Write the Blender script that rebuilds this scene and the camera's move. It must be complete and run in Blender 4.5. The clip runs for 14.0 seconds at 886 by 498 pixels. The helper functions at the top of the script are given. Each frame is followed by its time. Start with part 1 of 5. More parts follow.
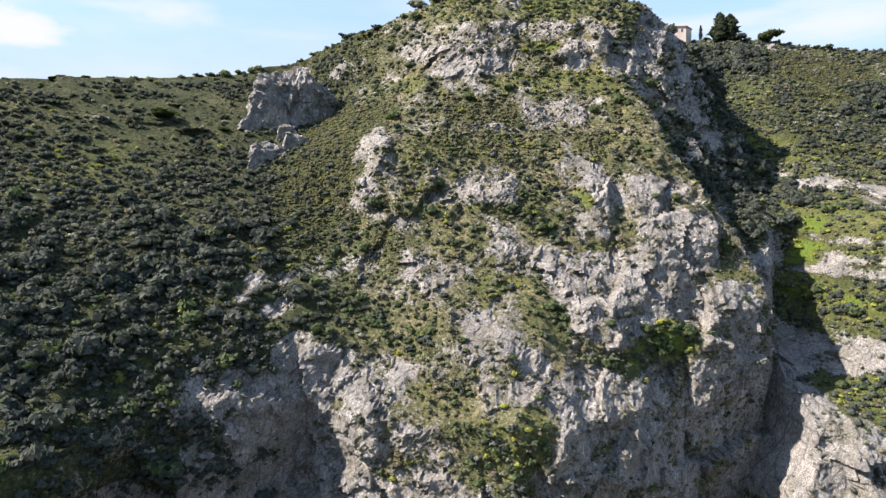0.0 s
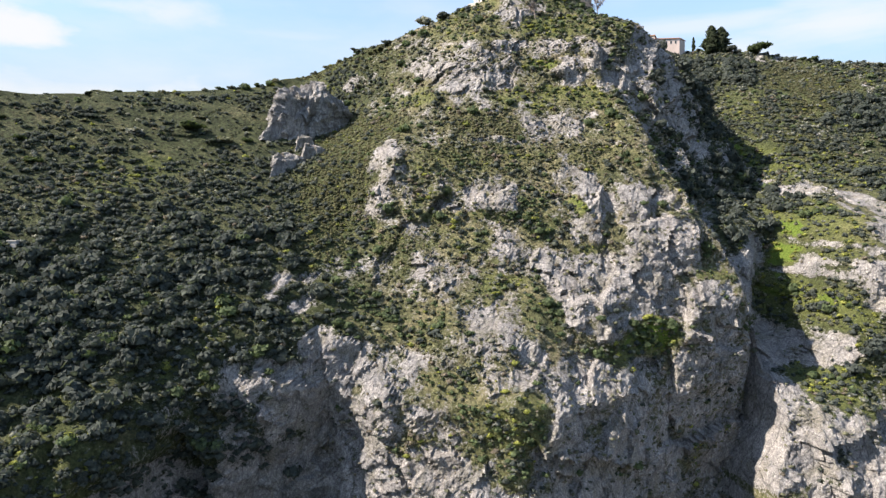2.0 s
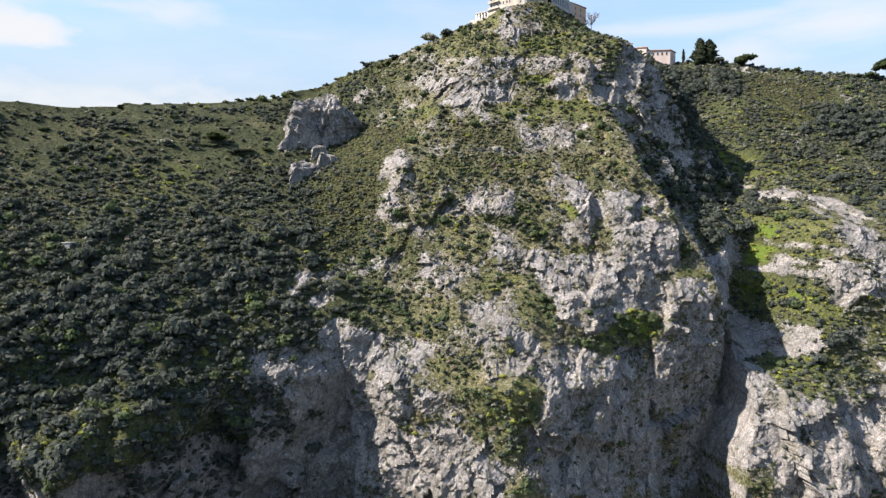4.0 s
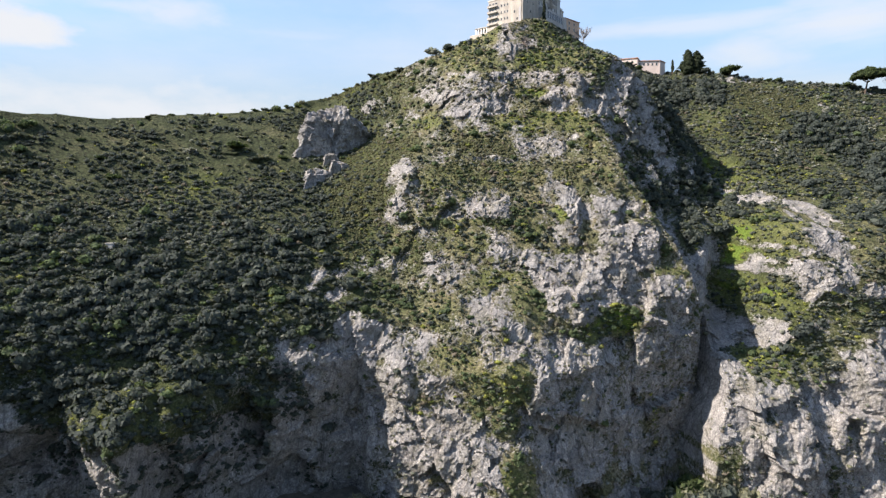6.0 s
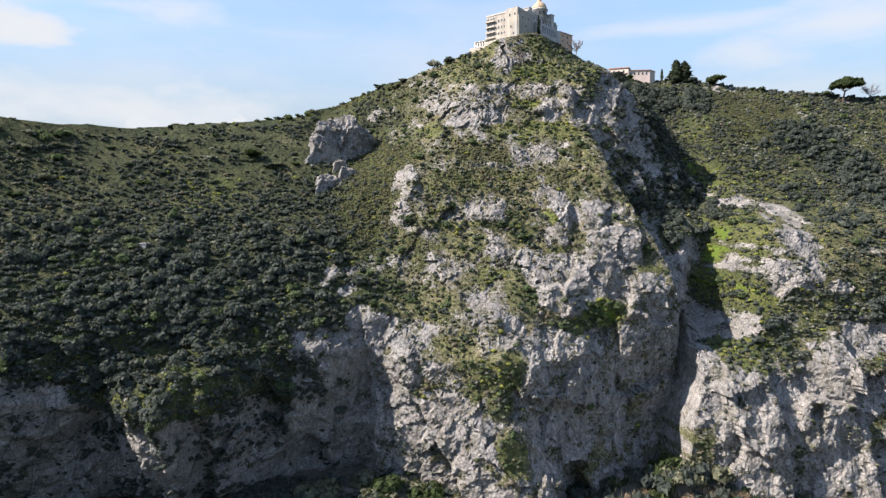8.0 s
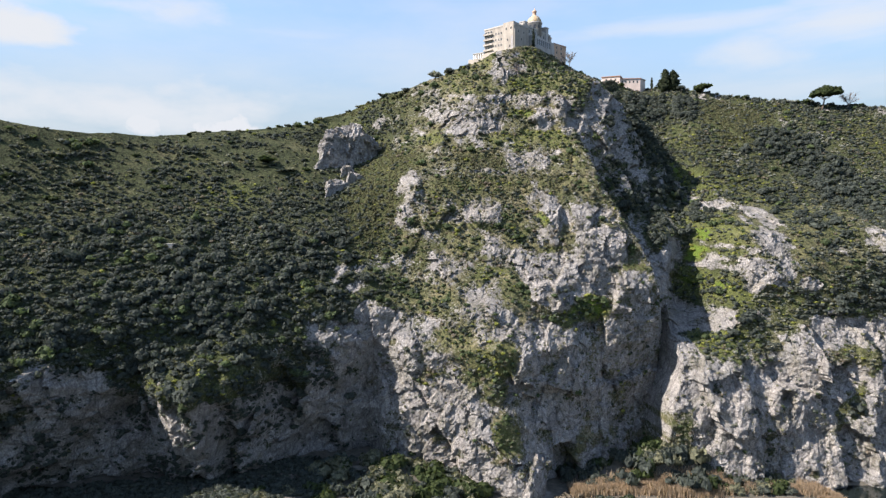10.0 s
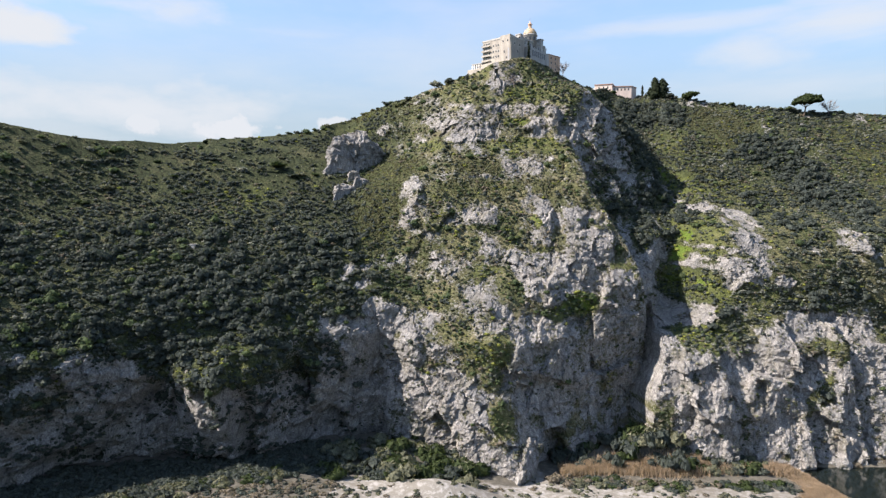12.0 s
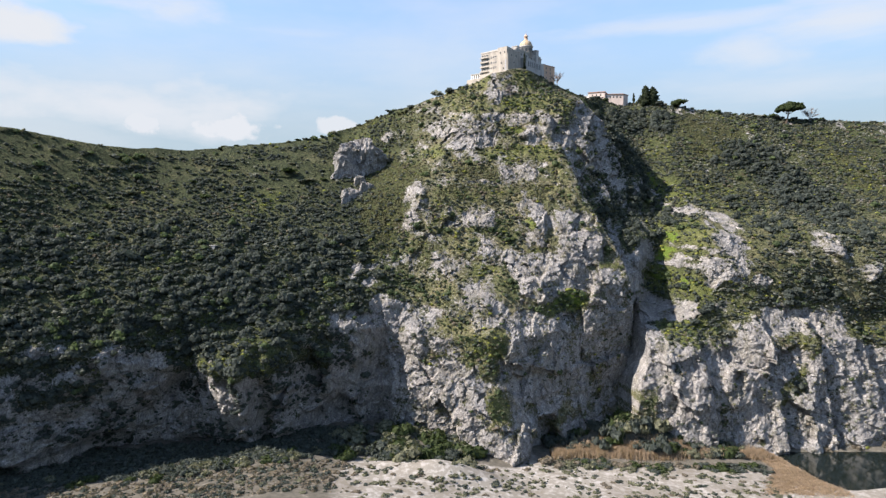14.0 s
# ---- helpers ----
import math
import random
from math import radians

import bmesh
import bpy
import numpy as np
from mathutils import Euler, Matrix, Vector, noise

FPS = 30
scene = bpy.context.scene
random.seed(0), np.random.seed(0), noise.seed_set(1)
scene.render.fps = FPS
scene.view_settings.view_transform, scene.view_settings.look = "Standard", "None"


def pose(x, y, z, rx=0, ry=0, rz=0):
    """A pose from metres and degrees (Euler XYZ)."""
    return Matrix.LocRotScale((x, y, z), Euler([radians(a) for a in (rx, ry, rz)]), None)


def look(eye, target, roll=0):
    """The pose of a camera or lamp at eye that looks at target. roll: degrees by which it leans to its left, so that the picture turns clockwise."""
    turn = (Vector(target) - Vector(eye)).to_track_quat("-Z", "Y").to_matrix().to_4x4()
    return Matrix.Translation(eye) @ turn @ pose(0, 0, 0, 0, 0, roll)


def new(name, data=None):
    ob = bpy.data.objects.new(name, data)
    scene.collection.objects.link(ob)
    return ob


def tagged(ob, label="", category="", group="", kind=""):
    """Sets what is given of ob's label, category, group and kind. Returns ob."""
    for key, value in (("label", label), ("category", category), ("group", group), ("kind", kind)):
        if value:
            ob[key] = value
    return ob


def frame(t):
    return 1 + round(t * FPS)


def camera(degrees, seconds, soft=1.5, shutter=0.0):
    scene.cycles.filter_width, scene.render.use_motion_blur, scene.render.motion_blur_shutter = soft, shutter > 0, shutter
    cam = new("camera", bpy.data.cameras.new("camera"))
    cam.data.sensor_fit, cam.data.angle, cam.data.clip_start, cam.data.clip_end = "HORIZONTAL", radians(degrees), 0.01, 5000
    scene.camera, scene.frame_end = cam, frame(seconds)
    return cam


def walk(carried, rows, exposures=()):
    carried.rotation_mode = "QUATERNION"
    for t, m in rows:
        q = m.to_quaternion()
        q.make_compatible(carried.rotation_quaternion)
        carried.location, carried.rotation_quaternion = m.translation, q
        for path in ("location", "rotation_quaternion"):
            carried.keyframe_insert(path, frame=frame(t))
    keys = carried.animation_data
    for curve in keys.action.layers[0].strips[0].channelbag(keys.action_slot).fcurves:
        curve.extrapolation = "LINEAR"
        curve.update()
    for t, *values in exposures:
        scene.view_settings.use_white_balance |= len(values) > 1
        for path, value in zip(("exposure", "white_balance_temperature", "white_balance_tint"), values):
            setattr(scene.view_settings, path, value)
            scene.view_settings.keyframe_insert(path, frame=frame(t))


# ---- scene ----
cam = camera(70, 14.0, soft=1.38)
PATH = [
    (0.0, pose(5.867, -250.000, 124.065, 87.8515, 0, -0.9540) @ pose(0, 0, 0, 0, 0, 0.0076)),
    (1.0, pose(4.691, -260.213, 124.991, 87.8505, 0, -0.8293) @ pose(0, 0, 0, 0, 0, 0.0137)),
    (2.0, pose(3.787, -271.607, 125.800, 87.8470, 0, -0.7172) @ pose(0, 0, 0, 0, 0, 0.0197)),
    (3.0, pose(3.117, -283.861, 126.512, 87.8408, 0, -0.6177) @ pose(0, 0, 0, 0, 0, 0.0257)),
    (4.0, pose(2.641, -296.698, 127.149, 87.8322, 0, -0.5307) @ pose(0, 0, 0, 0, 0, 0.0318)),
    (5.0, pose(2.322, -309.891, 127.732, 87.8209, 0, -0.4564) @ pose(0, 0, 0, 0, 0, 0.0378)),
    (6.0, pose(2.118, -323.257, 128.281, 87.8071, 0, -0.3946) @ pose(0, 0, 0, 0, 0, 0.0438)),
    (7.0, pose(1.992, -336.663, 128.818, 87.7907, 0, -0.3454) @ pose(0, 0, 0, 0, 0, 0.0499)),
    (8.0, pose(1.905, -350.018, 129.363, 87.7718, 0, -0.3088) @ pose(0, 0, 0, 0, 0, 0.0559)),
    (9.0, pose(1.817, -363.281, 129.939, 87.7503, 0, -0.2848) @ pose(0, 0, 0, 0, 0, 0.0619)),
    (10.0, pose(1.689, -376.456, 130.565, 87.7262, 0, -0.2734) @ pose(0, 0, 0, 0, 0, 0.0679)),
    (11.0, pose(1.483, -389.595, 131.263, 87.6996, 0, -0.2746) @ pose(0, 0, 0, 0, 0, 0.0740)),
    (12.0, pose(1.158, -402.794, 132.054, 87.6704, 0, -0.2883) @ pose(0, 0, 0, 0, 0, 0.0800)),
    (13.0, pose(0.677, -416.199, 132.960, 87.6387, 0, -0.3147) @ pose(0, 0, 0, 0, 0, 0.0860)),
    (14.0, pose(0.000, -430.000, 134.000, 87.6043, 0, -0.3536) @ pose(0, 0, 0, 0, 0, 0.0921)),
]
walk(cam, PATH, exposures=[(0.0, 1.44, 6800, 17), (3.0, 1.37, 6740, 17), (7.0, 1.25, 6620, 17), (14.0, 1.19, 6540, 17)])

# ---------------------------------------------------------------- light
SUN = Vector((-0.70, -0.19, 0.66)).normalized()
world = bpy.data.worlds.new("sky")
scene.world = world
world.use_nodes = True
wt = world.node_tree
wt.nodes.clear()
w_out = wt.nodes.new("ShaderNodeOutputWorld")
w_bg = wt.nodes.new("ShaderNodeBackground")
w_sky = wt.nodes.new("ShaderNodeTexSky")
w_sky.sky_type = "NISHITA"
w_sky.sun_disc = False
w_sky.sun_elevation = math.asin(SUN.z)
w_sky.sun_rotation = math.atan2(SUN.x, SUN.y)
w_sky.air_density, w_sky.dust_density, w_sky.ozone_density = 1.0, 0.3, 1.2
w_bg.inputs["Strength"].default_value = 0.116
# thin high cloud and haze over a clear sky, thicker towards the horizon
w_tc = wt.nodes.new("ShaderNodeTexCoord")
w_sep = wt.nodes.new("ShaderNodeSeparateXYZ")
wt.links.new(w_tc.outputs["Generated"], w_sep.inputs[0])


def w_math(op, a, b=0.0):
    n = wt.nodes.new("ShaderNodeMath")
    n.operation = op
    for sock, v in zip(n.inputs, (a, b)):
        if isinstance(v, bpy.types.NodeSocket):
            wt.links.new(v, sock)
        else:
            sock.default_value = v
    return n.outputs[0]


def w_noise(sx, sz, scale, detail, shift):
    mp = wt.nodes.new("ShaderNodeMapping")
    mp.inputs["Scale"].default_value, mp.inputs["Location"].default_value = (sx, sx, sz), shift
    wt.links.new(w_tc.outputs["Generated"], mp.inputs["Vector"])
    n = wt.nodes.new("ShaderNodeTexNoise")
    n.inputs["Scale"].default_value, n.inputs["Detail"].default_value, n.inputs["Roughness"].default_value = scale, detail, 0.55
    wt.links.new(mp.outputs[0], n.inputs["Vector"])
    return n.outputs["Fac"]


def w_range(v, lo, hi):
    n = wt.nodes.new("ShaderNodeMapRange")
    n.interpolation_type = "SMOOTHSTEP"
    n.inputs["From Min"].default_value, n.inputs["From Max"].default_value = lo, hi
    wt.links.new(v, n.inputs["Value"])
    return n.outputs[0]


height = w_sep.outputs["Z"]
ragged_sky = w_noise(1.0, 2.4, 5.0, 9, (0.0, 0.7, 0.2))
veil = w_math("ADD", w_math("MULTIPLY", w_range(w_noise(1.0, 3.4, 2.0, 6, (0.3, 0.1, 0.0)), 0.40, 0.72), 0.45), 0.04)
haze = w_math("MULTIPLY", w_range(height, 0.42, 0.10), 0.92)
cover = veil


def cloud(azimuth, elevation, wide, high, amount, lo=0.35, hi=0.75, torn=ragged_sky):
    """One cloud bank: its bearing (degrees, clockwise from straight ahead), height above the horizon and size."""
    global cover
    az, el = radians(azimuth), radians(elevation)
    d = (math.sin(az) * math.cos(el), math.cos(az) * math.cos(el), math.sin(el))
    right = (math.cos(az), -math.sin(az), 0)
    side = w_math("ADD", w_math("MULTIPLY", w_sep.outputs["X"], right[0]), w_math("MULTIPLY", w_sep.outputs["Y"], right[1]))
    front = w_math("ADD", w_math("MULTIPLY", w_sep.outputs["X"], d[0]), w_math("MULTIPLY", w_sep.outputs["Y"], d[1]))
    u = w_math("DIVIDE", side, math.tan(radians(wide)))
    v = w_math("DIVIDE", w_math("SUBTRACT", height, d[2]), math.tan(radians(high)))
    q = w_math("SQRT", w_math("ADD", w_math("MULTIPLY", u, u), w_math("MULTIPLY", v, v)))
    body = w_math("SUBTRACT", w_math("ADD", 1.05, w_math("MULTIPLY", w_math("SUBTRACT", torn, 0.5), 3.4)), q)
    body = w_math("MULTIPLY", w_range(body, lo, hi), w_math("GREATER_THAN", front, 0.0))
    cover = w_math("MAXIMUM", cover, w_math("MULTIPLY", body, amount))


wisps = w_noise(1.0, 5.5, 3.2, 8, (0.6, 0.2, 0.4))
tufts = w_noise(1.0, 1.4, 17.0, 7, (0.1, 0.5, 0.3))
cloud(-33.5, 14.4, 6, 1.8, 1.0, -0.1, 0.7, ragged_sky)
cloud(-27, 16.9, 9, 1.5, 0.75, -0.2, 1.0, ragged_sky)
cloud(-24.5, 8.0, 2.0, 0.9, 0.95, 0.0, 0.5, tufts)
cloud(-17.6, 7.9, 3.4, 1.2, 1.0, 0.0, 0.5, tufts)
cloud(-8.8, 8.6, 1.8, 0.9, 0.9, 0.0, 0.5, tufts)
cloud(-28, 9.4, 20, 3.0, 0.9, -0.3, 1.1, ragged_sky)
cloud(-12, 16, 12, 1.0, 0.4, -0.2, 1.2, wisps)
cloud(20, 16.2, 16, 0.9, 0.6, -0.2, 1.0, wisps)
cloud(25.5, 13.4, 5, 1.9, 0.7, -0.2, 1.1, ragged_sky)
cloud(33, 15.2, 7, 2.6, 0.8, -0.2, 1.1, wisps)
cloud(31, 10.8, 12, 2.0, 0.5, -0.2, 1.3, wisps)
cloud(75, 16, 16, 5, 0.3)
cloud(-85, 14, 18, 5, 0.3)
cloud(150, 15, 20, 5, 0.3)
cloud(-140, 18, 16, 5, 0.3)
w_mix = wt.nodes.new("ShaderNodeMix")
w_mix.data_type = "RGBA"
wt.links.new(cover, w_mix.inputs[0])
w_tint = wt.nodes.new("ShaderNodeMix")
w_tint.data_type, w_tint.blend_type = "RGBA", "MULTIPLY"
w_tint.inputs[0].default_value = 1.0
w_tint.inputs[7].default_value = (0.87, 1.0, 1.06, 1)
wt.links.new(w_sky.outputs[0], w_tint.inputs[6])
w_haze = wt.nodes.new("ShaderNodeMix")
w_haze.data_type = "RGBA"
wt.links.new(haze, w_haze.inputs[0])
wt.links.new(w_tint.outputs[2], w_haze.inputs[6])
w_haze.inputs[7].default_value = (1.60, 2.12, 2.36, 1)
wt.links.new(w_haze.outputs[2], w_mix.inputs[6])
w_mix.inputs[7].default_value = (2.95, 3.2, 3.32, 1)
wt.links.new(w_mix.outputs[2], w_bg.inputs["Color"])
wt.links.new(w_bg.outputs[0], w_out.inputs["Surface"])

sun_data = bpy.data.lights.new("sun", "SUN")
sun_data.energy, sun_data.angle, sun_data.color = 5.2, radians(0.6), (1.0, 0.925, 0.81)
sun = new("sun", sun_data)
sun.matrix_world = look((0, 0, 0), -SUN)


# ---------------------------------------------------------------- materials
def material(name):
    m = bpy.data.materials.new(name)
    m.use_nodes = True
    nt = m.node_tree
    bsdf = nt.nodes["Principled BSDF"]
    return m, nt, bsdf


def node(nt, kind, **values):
    n = nt.nodes.new(kind)
    for k, v in values.items():
        n.inputs[k.replace("_", " ")].default_value = v
    return n


def noise_tex(nt, vec, scale, detail=6.0, rough=0.6, distortion=0.0):
    n = nt.nodes.new("ShaderNodeTexNoise")
    n.inputs["Scale"].default_value, n.inputs["Detail"].default_value = scale, detail
    n.inputs["Roughness"].default_value, n.inputs["Distortion"].default_value = rough, distortion
    if vec is not None:
        nt.links.new(vec, n.inputs["Vector"])
    return n.outputs["Fac"]


def ramp(nt, fac, *stops):
    n = nt.nodes.new("ShaderNodeValToRGB")
    cr = n.color_ramp
    while len(cr.elements) < len(stops):
        cr.elements.new(0.5)
    for e, (at, c) in zip(cr.elements, stops):
        e.position = at
        e.color = (*c, 1) if isinstance(c, tuple) else (c, c, c, 1)
    nt.links.new(fac, n.inputs[0])
    return n.outputs[0]


def mix(nt, fac, a, b, blend="MIX"):
    n = nt.nodes.new("ShaderNodeMix")
    n.data_type, n.blend_type = "RGBA", blend
    for sock, v in ((n.inputs[0], fac), (n.inputs[6], a), (n.inputs[7], b)):
        if isinstance(v, bpy.types.NodeSocket):
            nt.links.new(v, sock)
        elif isinstance(v, tuple):
            sock.default_value = (*v, 1)
        else:
            sock.default_value = v
    return n.outputs[2]


def maths(nt, op, a, b=0.0):
    n = nt.nodes.new("ShaderNodeMath")
    n.operation = op
    for sock, v in zip(n.inputs, (a, b)):
        if isinstance(v, bpy.types.NodeSocket):
            nt.links.new(v, sock)
        else:
            sock.default_value = v
    return n.outputs[0]


def coords(nt, sx=1, sy=1, sz=1):
    tc = nt.nodes.new("ShaderNodeNewGeometry")
    mp = nt.nodes.new("ShaderNodeMapping")
    mp.inputs["Scale"].default_value = (sx, sy, sz)
    nt.links.new(tc.outputs["Position"], mp.inputs["Vector"])
    return mp.outputs[0]


def bump(nt, bsdf, height, strength, distance):
    b = nt.nodes.new("ShaderNodeBump")
    b.inputs["Strength"].default_value, b.inputs["Distance"].default_value = strength, distance
    nt.links.new(height, b.inputs["Height"])
    nt.links.new(b.outputs[0], bsdf.inputs["Normal"])


def attribute(nt, name):
    a = nt.nodes.new("ShaderNodeAttribute")
    a.attribute_name = name
    return a.outputs["Fac"]


def cracks(nt, vec, scale):
    n = nt.nodes.new("ShaderNodeTexVoronoi")
    n.feature = "DISTANCE_TO_EDGE"
    n.inputs["Scale"].default_value = scale
    nt.links.new(vec, n.inputs["Vector"])
    return n.outputs["Distance"]


def warped(nt, vec, scale, amount):
    n = nt.nodes.new("ShaderNodeTexNoise")
    n.inputs["Scale"].default_value, n.inputs["Detail"].default_value = scale, 4
    nt.links.new(vec, n.inputs["Vector"])
    s = nt.nodes.new("ShaderNodeVectorMath")
    s.operation = "MULTIPLY_ADD"
    nt.links.new(n.outputs["Color"], s.inputs[0])
    s.inputs[1].default_value = (amount, amount, amount)
    nt.links.new(vec, s.inputs[2])
    return s.outputs[0]


def rock_colour(nt):
    """Grey limestone with beige and rust patches, dark streaks and cracks. Returns the colour and a height."""
    c1, c2 = coords(nt), coords(nt, 1, 1, 0.45)
    big = noise_tex(nt, c1, 0.04, 5, 0.62)
    streak = noise_tex(nt, c2, 0.16, 10, 0.74, 0.4)
    base = ramp(nt, streak, (0.28, (0.118, 0.119, 0.119)), (0.42, (0.212, 0.207, 0.20)), (0.56, (0.322, 0.306, 0.285)), (0.74, (0.455, 0.432, 0.40)))
    warm = ramp(nt, big, (0.40, 0.0), (0.66, 1.0))
    col = mix(nt, maths(nt, "MULTIPLY", warm, 0.45), base, (0.335, 0.303, 0.27))
    mossy = ramp(nt, noise_tex(nt, c1, 0.11, 8, 0.74), (0.50, 0.0), (0.62, 1.0))
    col = mix(nt, maths(nt, "MULTIPLY", mossy, 0.6), col, (0.155, 0.143, 0.098))
    lichen = ramp(nt, noise_tex(nt, c1, 0.4, 9, 0.8), (0.50, 0.0), (0.60, 1.0))
    col = mix(nt, maths(nt, "MULTIPLY", lichen, 0.5), col, (0.125, 0.125, 0.105))
    grain = noise_tex(nt, coords(nt, 1, 1, 0.6), 1.1, 7, 0.85)
    col = mix(nt, 0.9, col, ramp(nt, grain, (0.34, (0.42, 0.43, 0.45)), (0.5, (0.94, 0.96, 0.98)), (0.66, (1.36, 1.36, 1.37))), "MULTIPLY")
    speck = noise_tex(nt, coords(nt, 1, 1, 0.85), 1.9, 6, 0.85)
    col = mix(nt, 0.85, col, ramp(nt, speck, (0.40, (0.42, 0.42, 0.44)), (0.5, (0.97, 0.98, 1.0)), (0.60, (1.5, 1.5, 1.48))), "MULTIPLY")
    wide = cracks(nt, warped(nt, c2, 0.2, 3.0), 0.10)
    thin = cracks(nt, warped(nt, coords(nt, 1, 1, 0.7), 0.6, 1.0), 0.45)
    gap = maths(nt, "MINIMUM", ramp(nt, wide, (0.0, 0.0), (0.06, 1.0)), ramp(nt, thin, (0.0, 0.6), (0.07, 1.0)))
    # crevice shade is put into the colour: crack lines are darkened
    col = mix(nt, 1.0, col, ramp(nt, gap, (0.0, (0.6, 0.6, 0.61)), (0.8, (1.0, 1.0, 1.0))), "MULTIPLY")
    bed = noise_tex(nt, coords(nt, 0.12, 0.12, 1.0), 0.55, 6, 0.7, 0.5)
    high = maths(nt, "ADD", maths(nt, "ADD", maths(nt, "MULTIPLY", gap, 0.3), streak), maths(nt, "ADD", maths(nt, "MULTIPLY", bed, 0.6), maths(nt, "ADD", grain, maths(nt, "MULTIPLY", speck, 0.5))))
    return col, high


def make_hill_material():
    m, nt, bsdf = material("limestone_and_turf")
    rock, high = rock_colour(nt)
    c1 = coords(nt)
    patch = noise_tex(nt, c1, 0.09, 7, 0.72)
    small = noise_tex(nt, c1, 0.7, 6, 0.7)
    turf = ramp(nt, patch, (0.32, (0.058, 0.066, 0.036)), (0.46, (0.105, 0.108, 0.06)), (0.56, (0.165, 0.152, 0.098)), (0.68, (0.235, 0.205, 0.145)))
    green = ramp(nt, patch, (0.3, (0.026, 0.034, 0.018)), (0.5, (0.048, 0.058, 0.03)), (0.64, (0.076, 0.078, 0.044)), (0.78, (0.115, 0.102, 0.068)))
    turf = mix(nt, attribute(nt, "parched"), green, turf)
    turf = mix(nt, 0.85, turf, ramp(nt, small, (0.34, (0.2, 0.2, 0.2)), (0.62, (1.4, 1.4, 1.25))), "MULTIPLY")
    blade = noise_tex(nt, c1, 1.15, 6, 0.82)
    turf = mix(nt, 0.8, turf, ramp(nt, blade, (0.40, (0.40, 0.42, 0.42)), (0.5, (1.05, 1.05, 1.05)), (0.60, (1.6, 1.55, 1.45))), "MULTIPLY")
    bare = attribute(nt, "bare_rock")
    ragged = maths(nt, "ADD", bare, maths(nt, "MULTIPLY", maths(nt, "SUBTRACT", maths(nt, "ADD", small, blade), 1.0), 1.5))
    fac = ramp(nt, ragged, (0.40, 0.0), (0.62, 1.0))
    lush = attribute(nt, "lush")
    turf = mix(nt, maths(nt, "MULTIPLY", lush, 0.75), turf, mix(nt, ramp(nt, blade, (0.36, 0.0), (0.62, 1.0)), (0.055, 0.068, 0.022), (0.16, 0.185, 0.05)))
    turf = mix(nt, ramp(nt, lush, (0.80, 0.0), (0.90, 1.0)), turf, mix(nt, ramp(nt, blade, (0.36, 0.0), (0.62, 1.0)), (0.06, 0.095, 0.016), (0.115, 0.165, 0.03)))
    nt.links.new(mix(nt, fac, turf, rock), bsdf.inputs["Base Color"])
    bsdf.inputs["Roughness"].default_value = 0.95
    bsdf.inputs["Specular IOR Level"].default_value = 0.15
    bump(nt, bsdf, maths(nt, "ADD", high, maths(nt, "MULTIPLY", maths(nt, "ADD", small, blade), 0.6)), 0.9, 0.8)
    return m


def make_foliage(name, dark, mid, light, scale=1.2):
    m, nt, bsdf = material(name)
    c = coords(nt)
    n1 = noise_tex(nt, c, scale, 5, 0.7)
    isl = nt.nodes.new("ShaderNodeNewGeometry")
    per = ramp(nt, isl.outputs["Random Per Island"], (0.0, (0.62, 0.65, 0.68)), (0.5, (0.93, 0.96, 1.0)), (1.0, (1.30, 1.31, 1.27)))
    col = mix(nt, 1.0, ramp(nt, n1, (0.3, dark), (0.5, mid), (0.7, light)), per, "MULTIPLY")
    nt.links.new(col, bsdf.inputs["Base Color"])
    bsdf.inputs["Roughness"].default_value = 0.8
    bsdf.inputs["Specular IOR Level"].default_value = 0.2
    thin = nt.nodes.new("ShaderNodeBsdfTranslucent")
    nt.links.new(mix(nt, 1.0, col, (1.1, 1.15, 0.75), "MULTIPLY"), thin.inputs["Color"])
    half = nt.nodes.new("ShaderNodeMixShader")
    half.inputs[0].default_value = 0.38
    nt.links.new(bsdf.outputs[0], half.inputs[1])
    nt.links.new(thin.outputs[0], half.inputs[2])
    nt.links.new(half.outputs[0], nt.nodes["Material Output"].inputs["Surface"])
    return m


def make_sand():
    m, nt, bsdf = material("sand")
    c = coords(nt)
    n1 = noise_tex(nt, c, 0.05, 6, 0.6)
    n2 = noise_tex(nt, c, 0.35, 7, 0.7)
    pale = ramp(nt, n1, (0.35, (0.18, 0.166, 0.148)), (0.58, (0.31, 0.297, 0.275)))
    tuft = ramp(nt, n2, (0.48, 1.0), (0.58, 0.0))
    sand = mix(nt, maths(nt, "MULTIPLY", tuft, 0.6), pale, (0.11, 0.098, 0.068))
    litter = ramp(nt, n2, (0.35, (0.05, 0.048, 0.036)), (0.6, (0.105, 0.095, 0.075)), (0.72, (0.19, 0.175, 0.15)))
    grown = maths(nt, "ADD", attribute(nt, "overgrown"), maths(nt, "MULTIPLY", maths(nt, "SUBTRACT", n1, 0.5), 1.2))
    nt.links.new(mix(nt, ramp(nt, grown, (0.4, 0.0), (0.6, 1.0)), sand, litter), bsdf.inputs["Base Color"])
    bsdf.inputs["Roughness"].default_value = 0.95
    bump(nt, bsdf, n2, 0.6, 0.5)
    return m


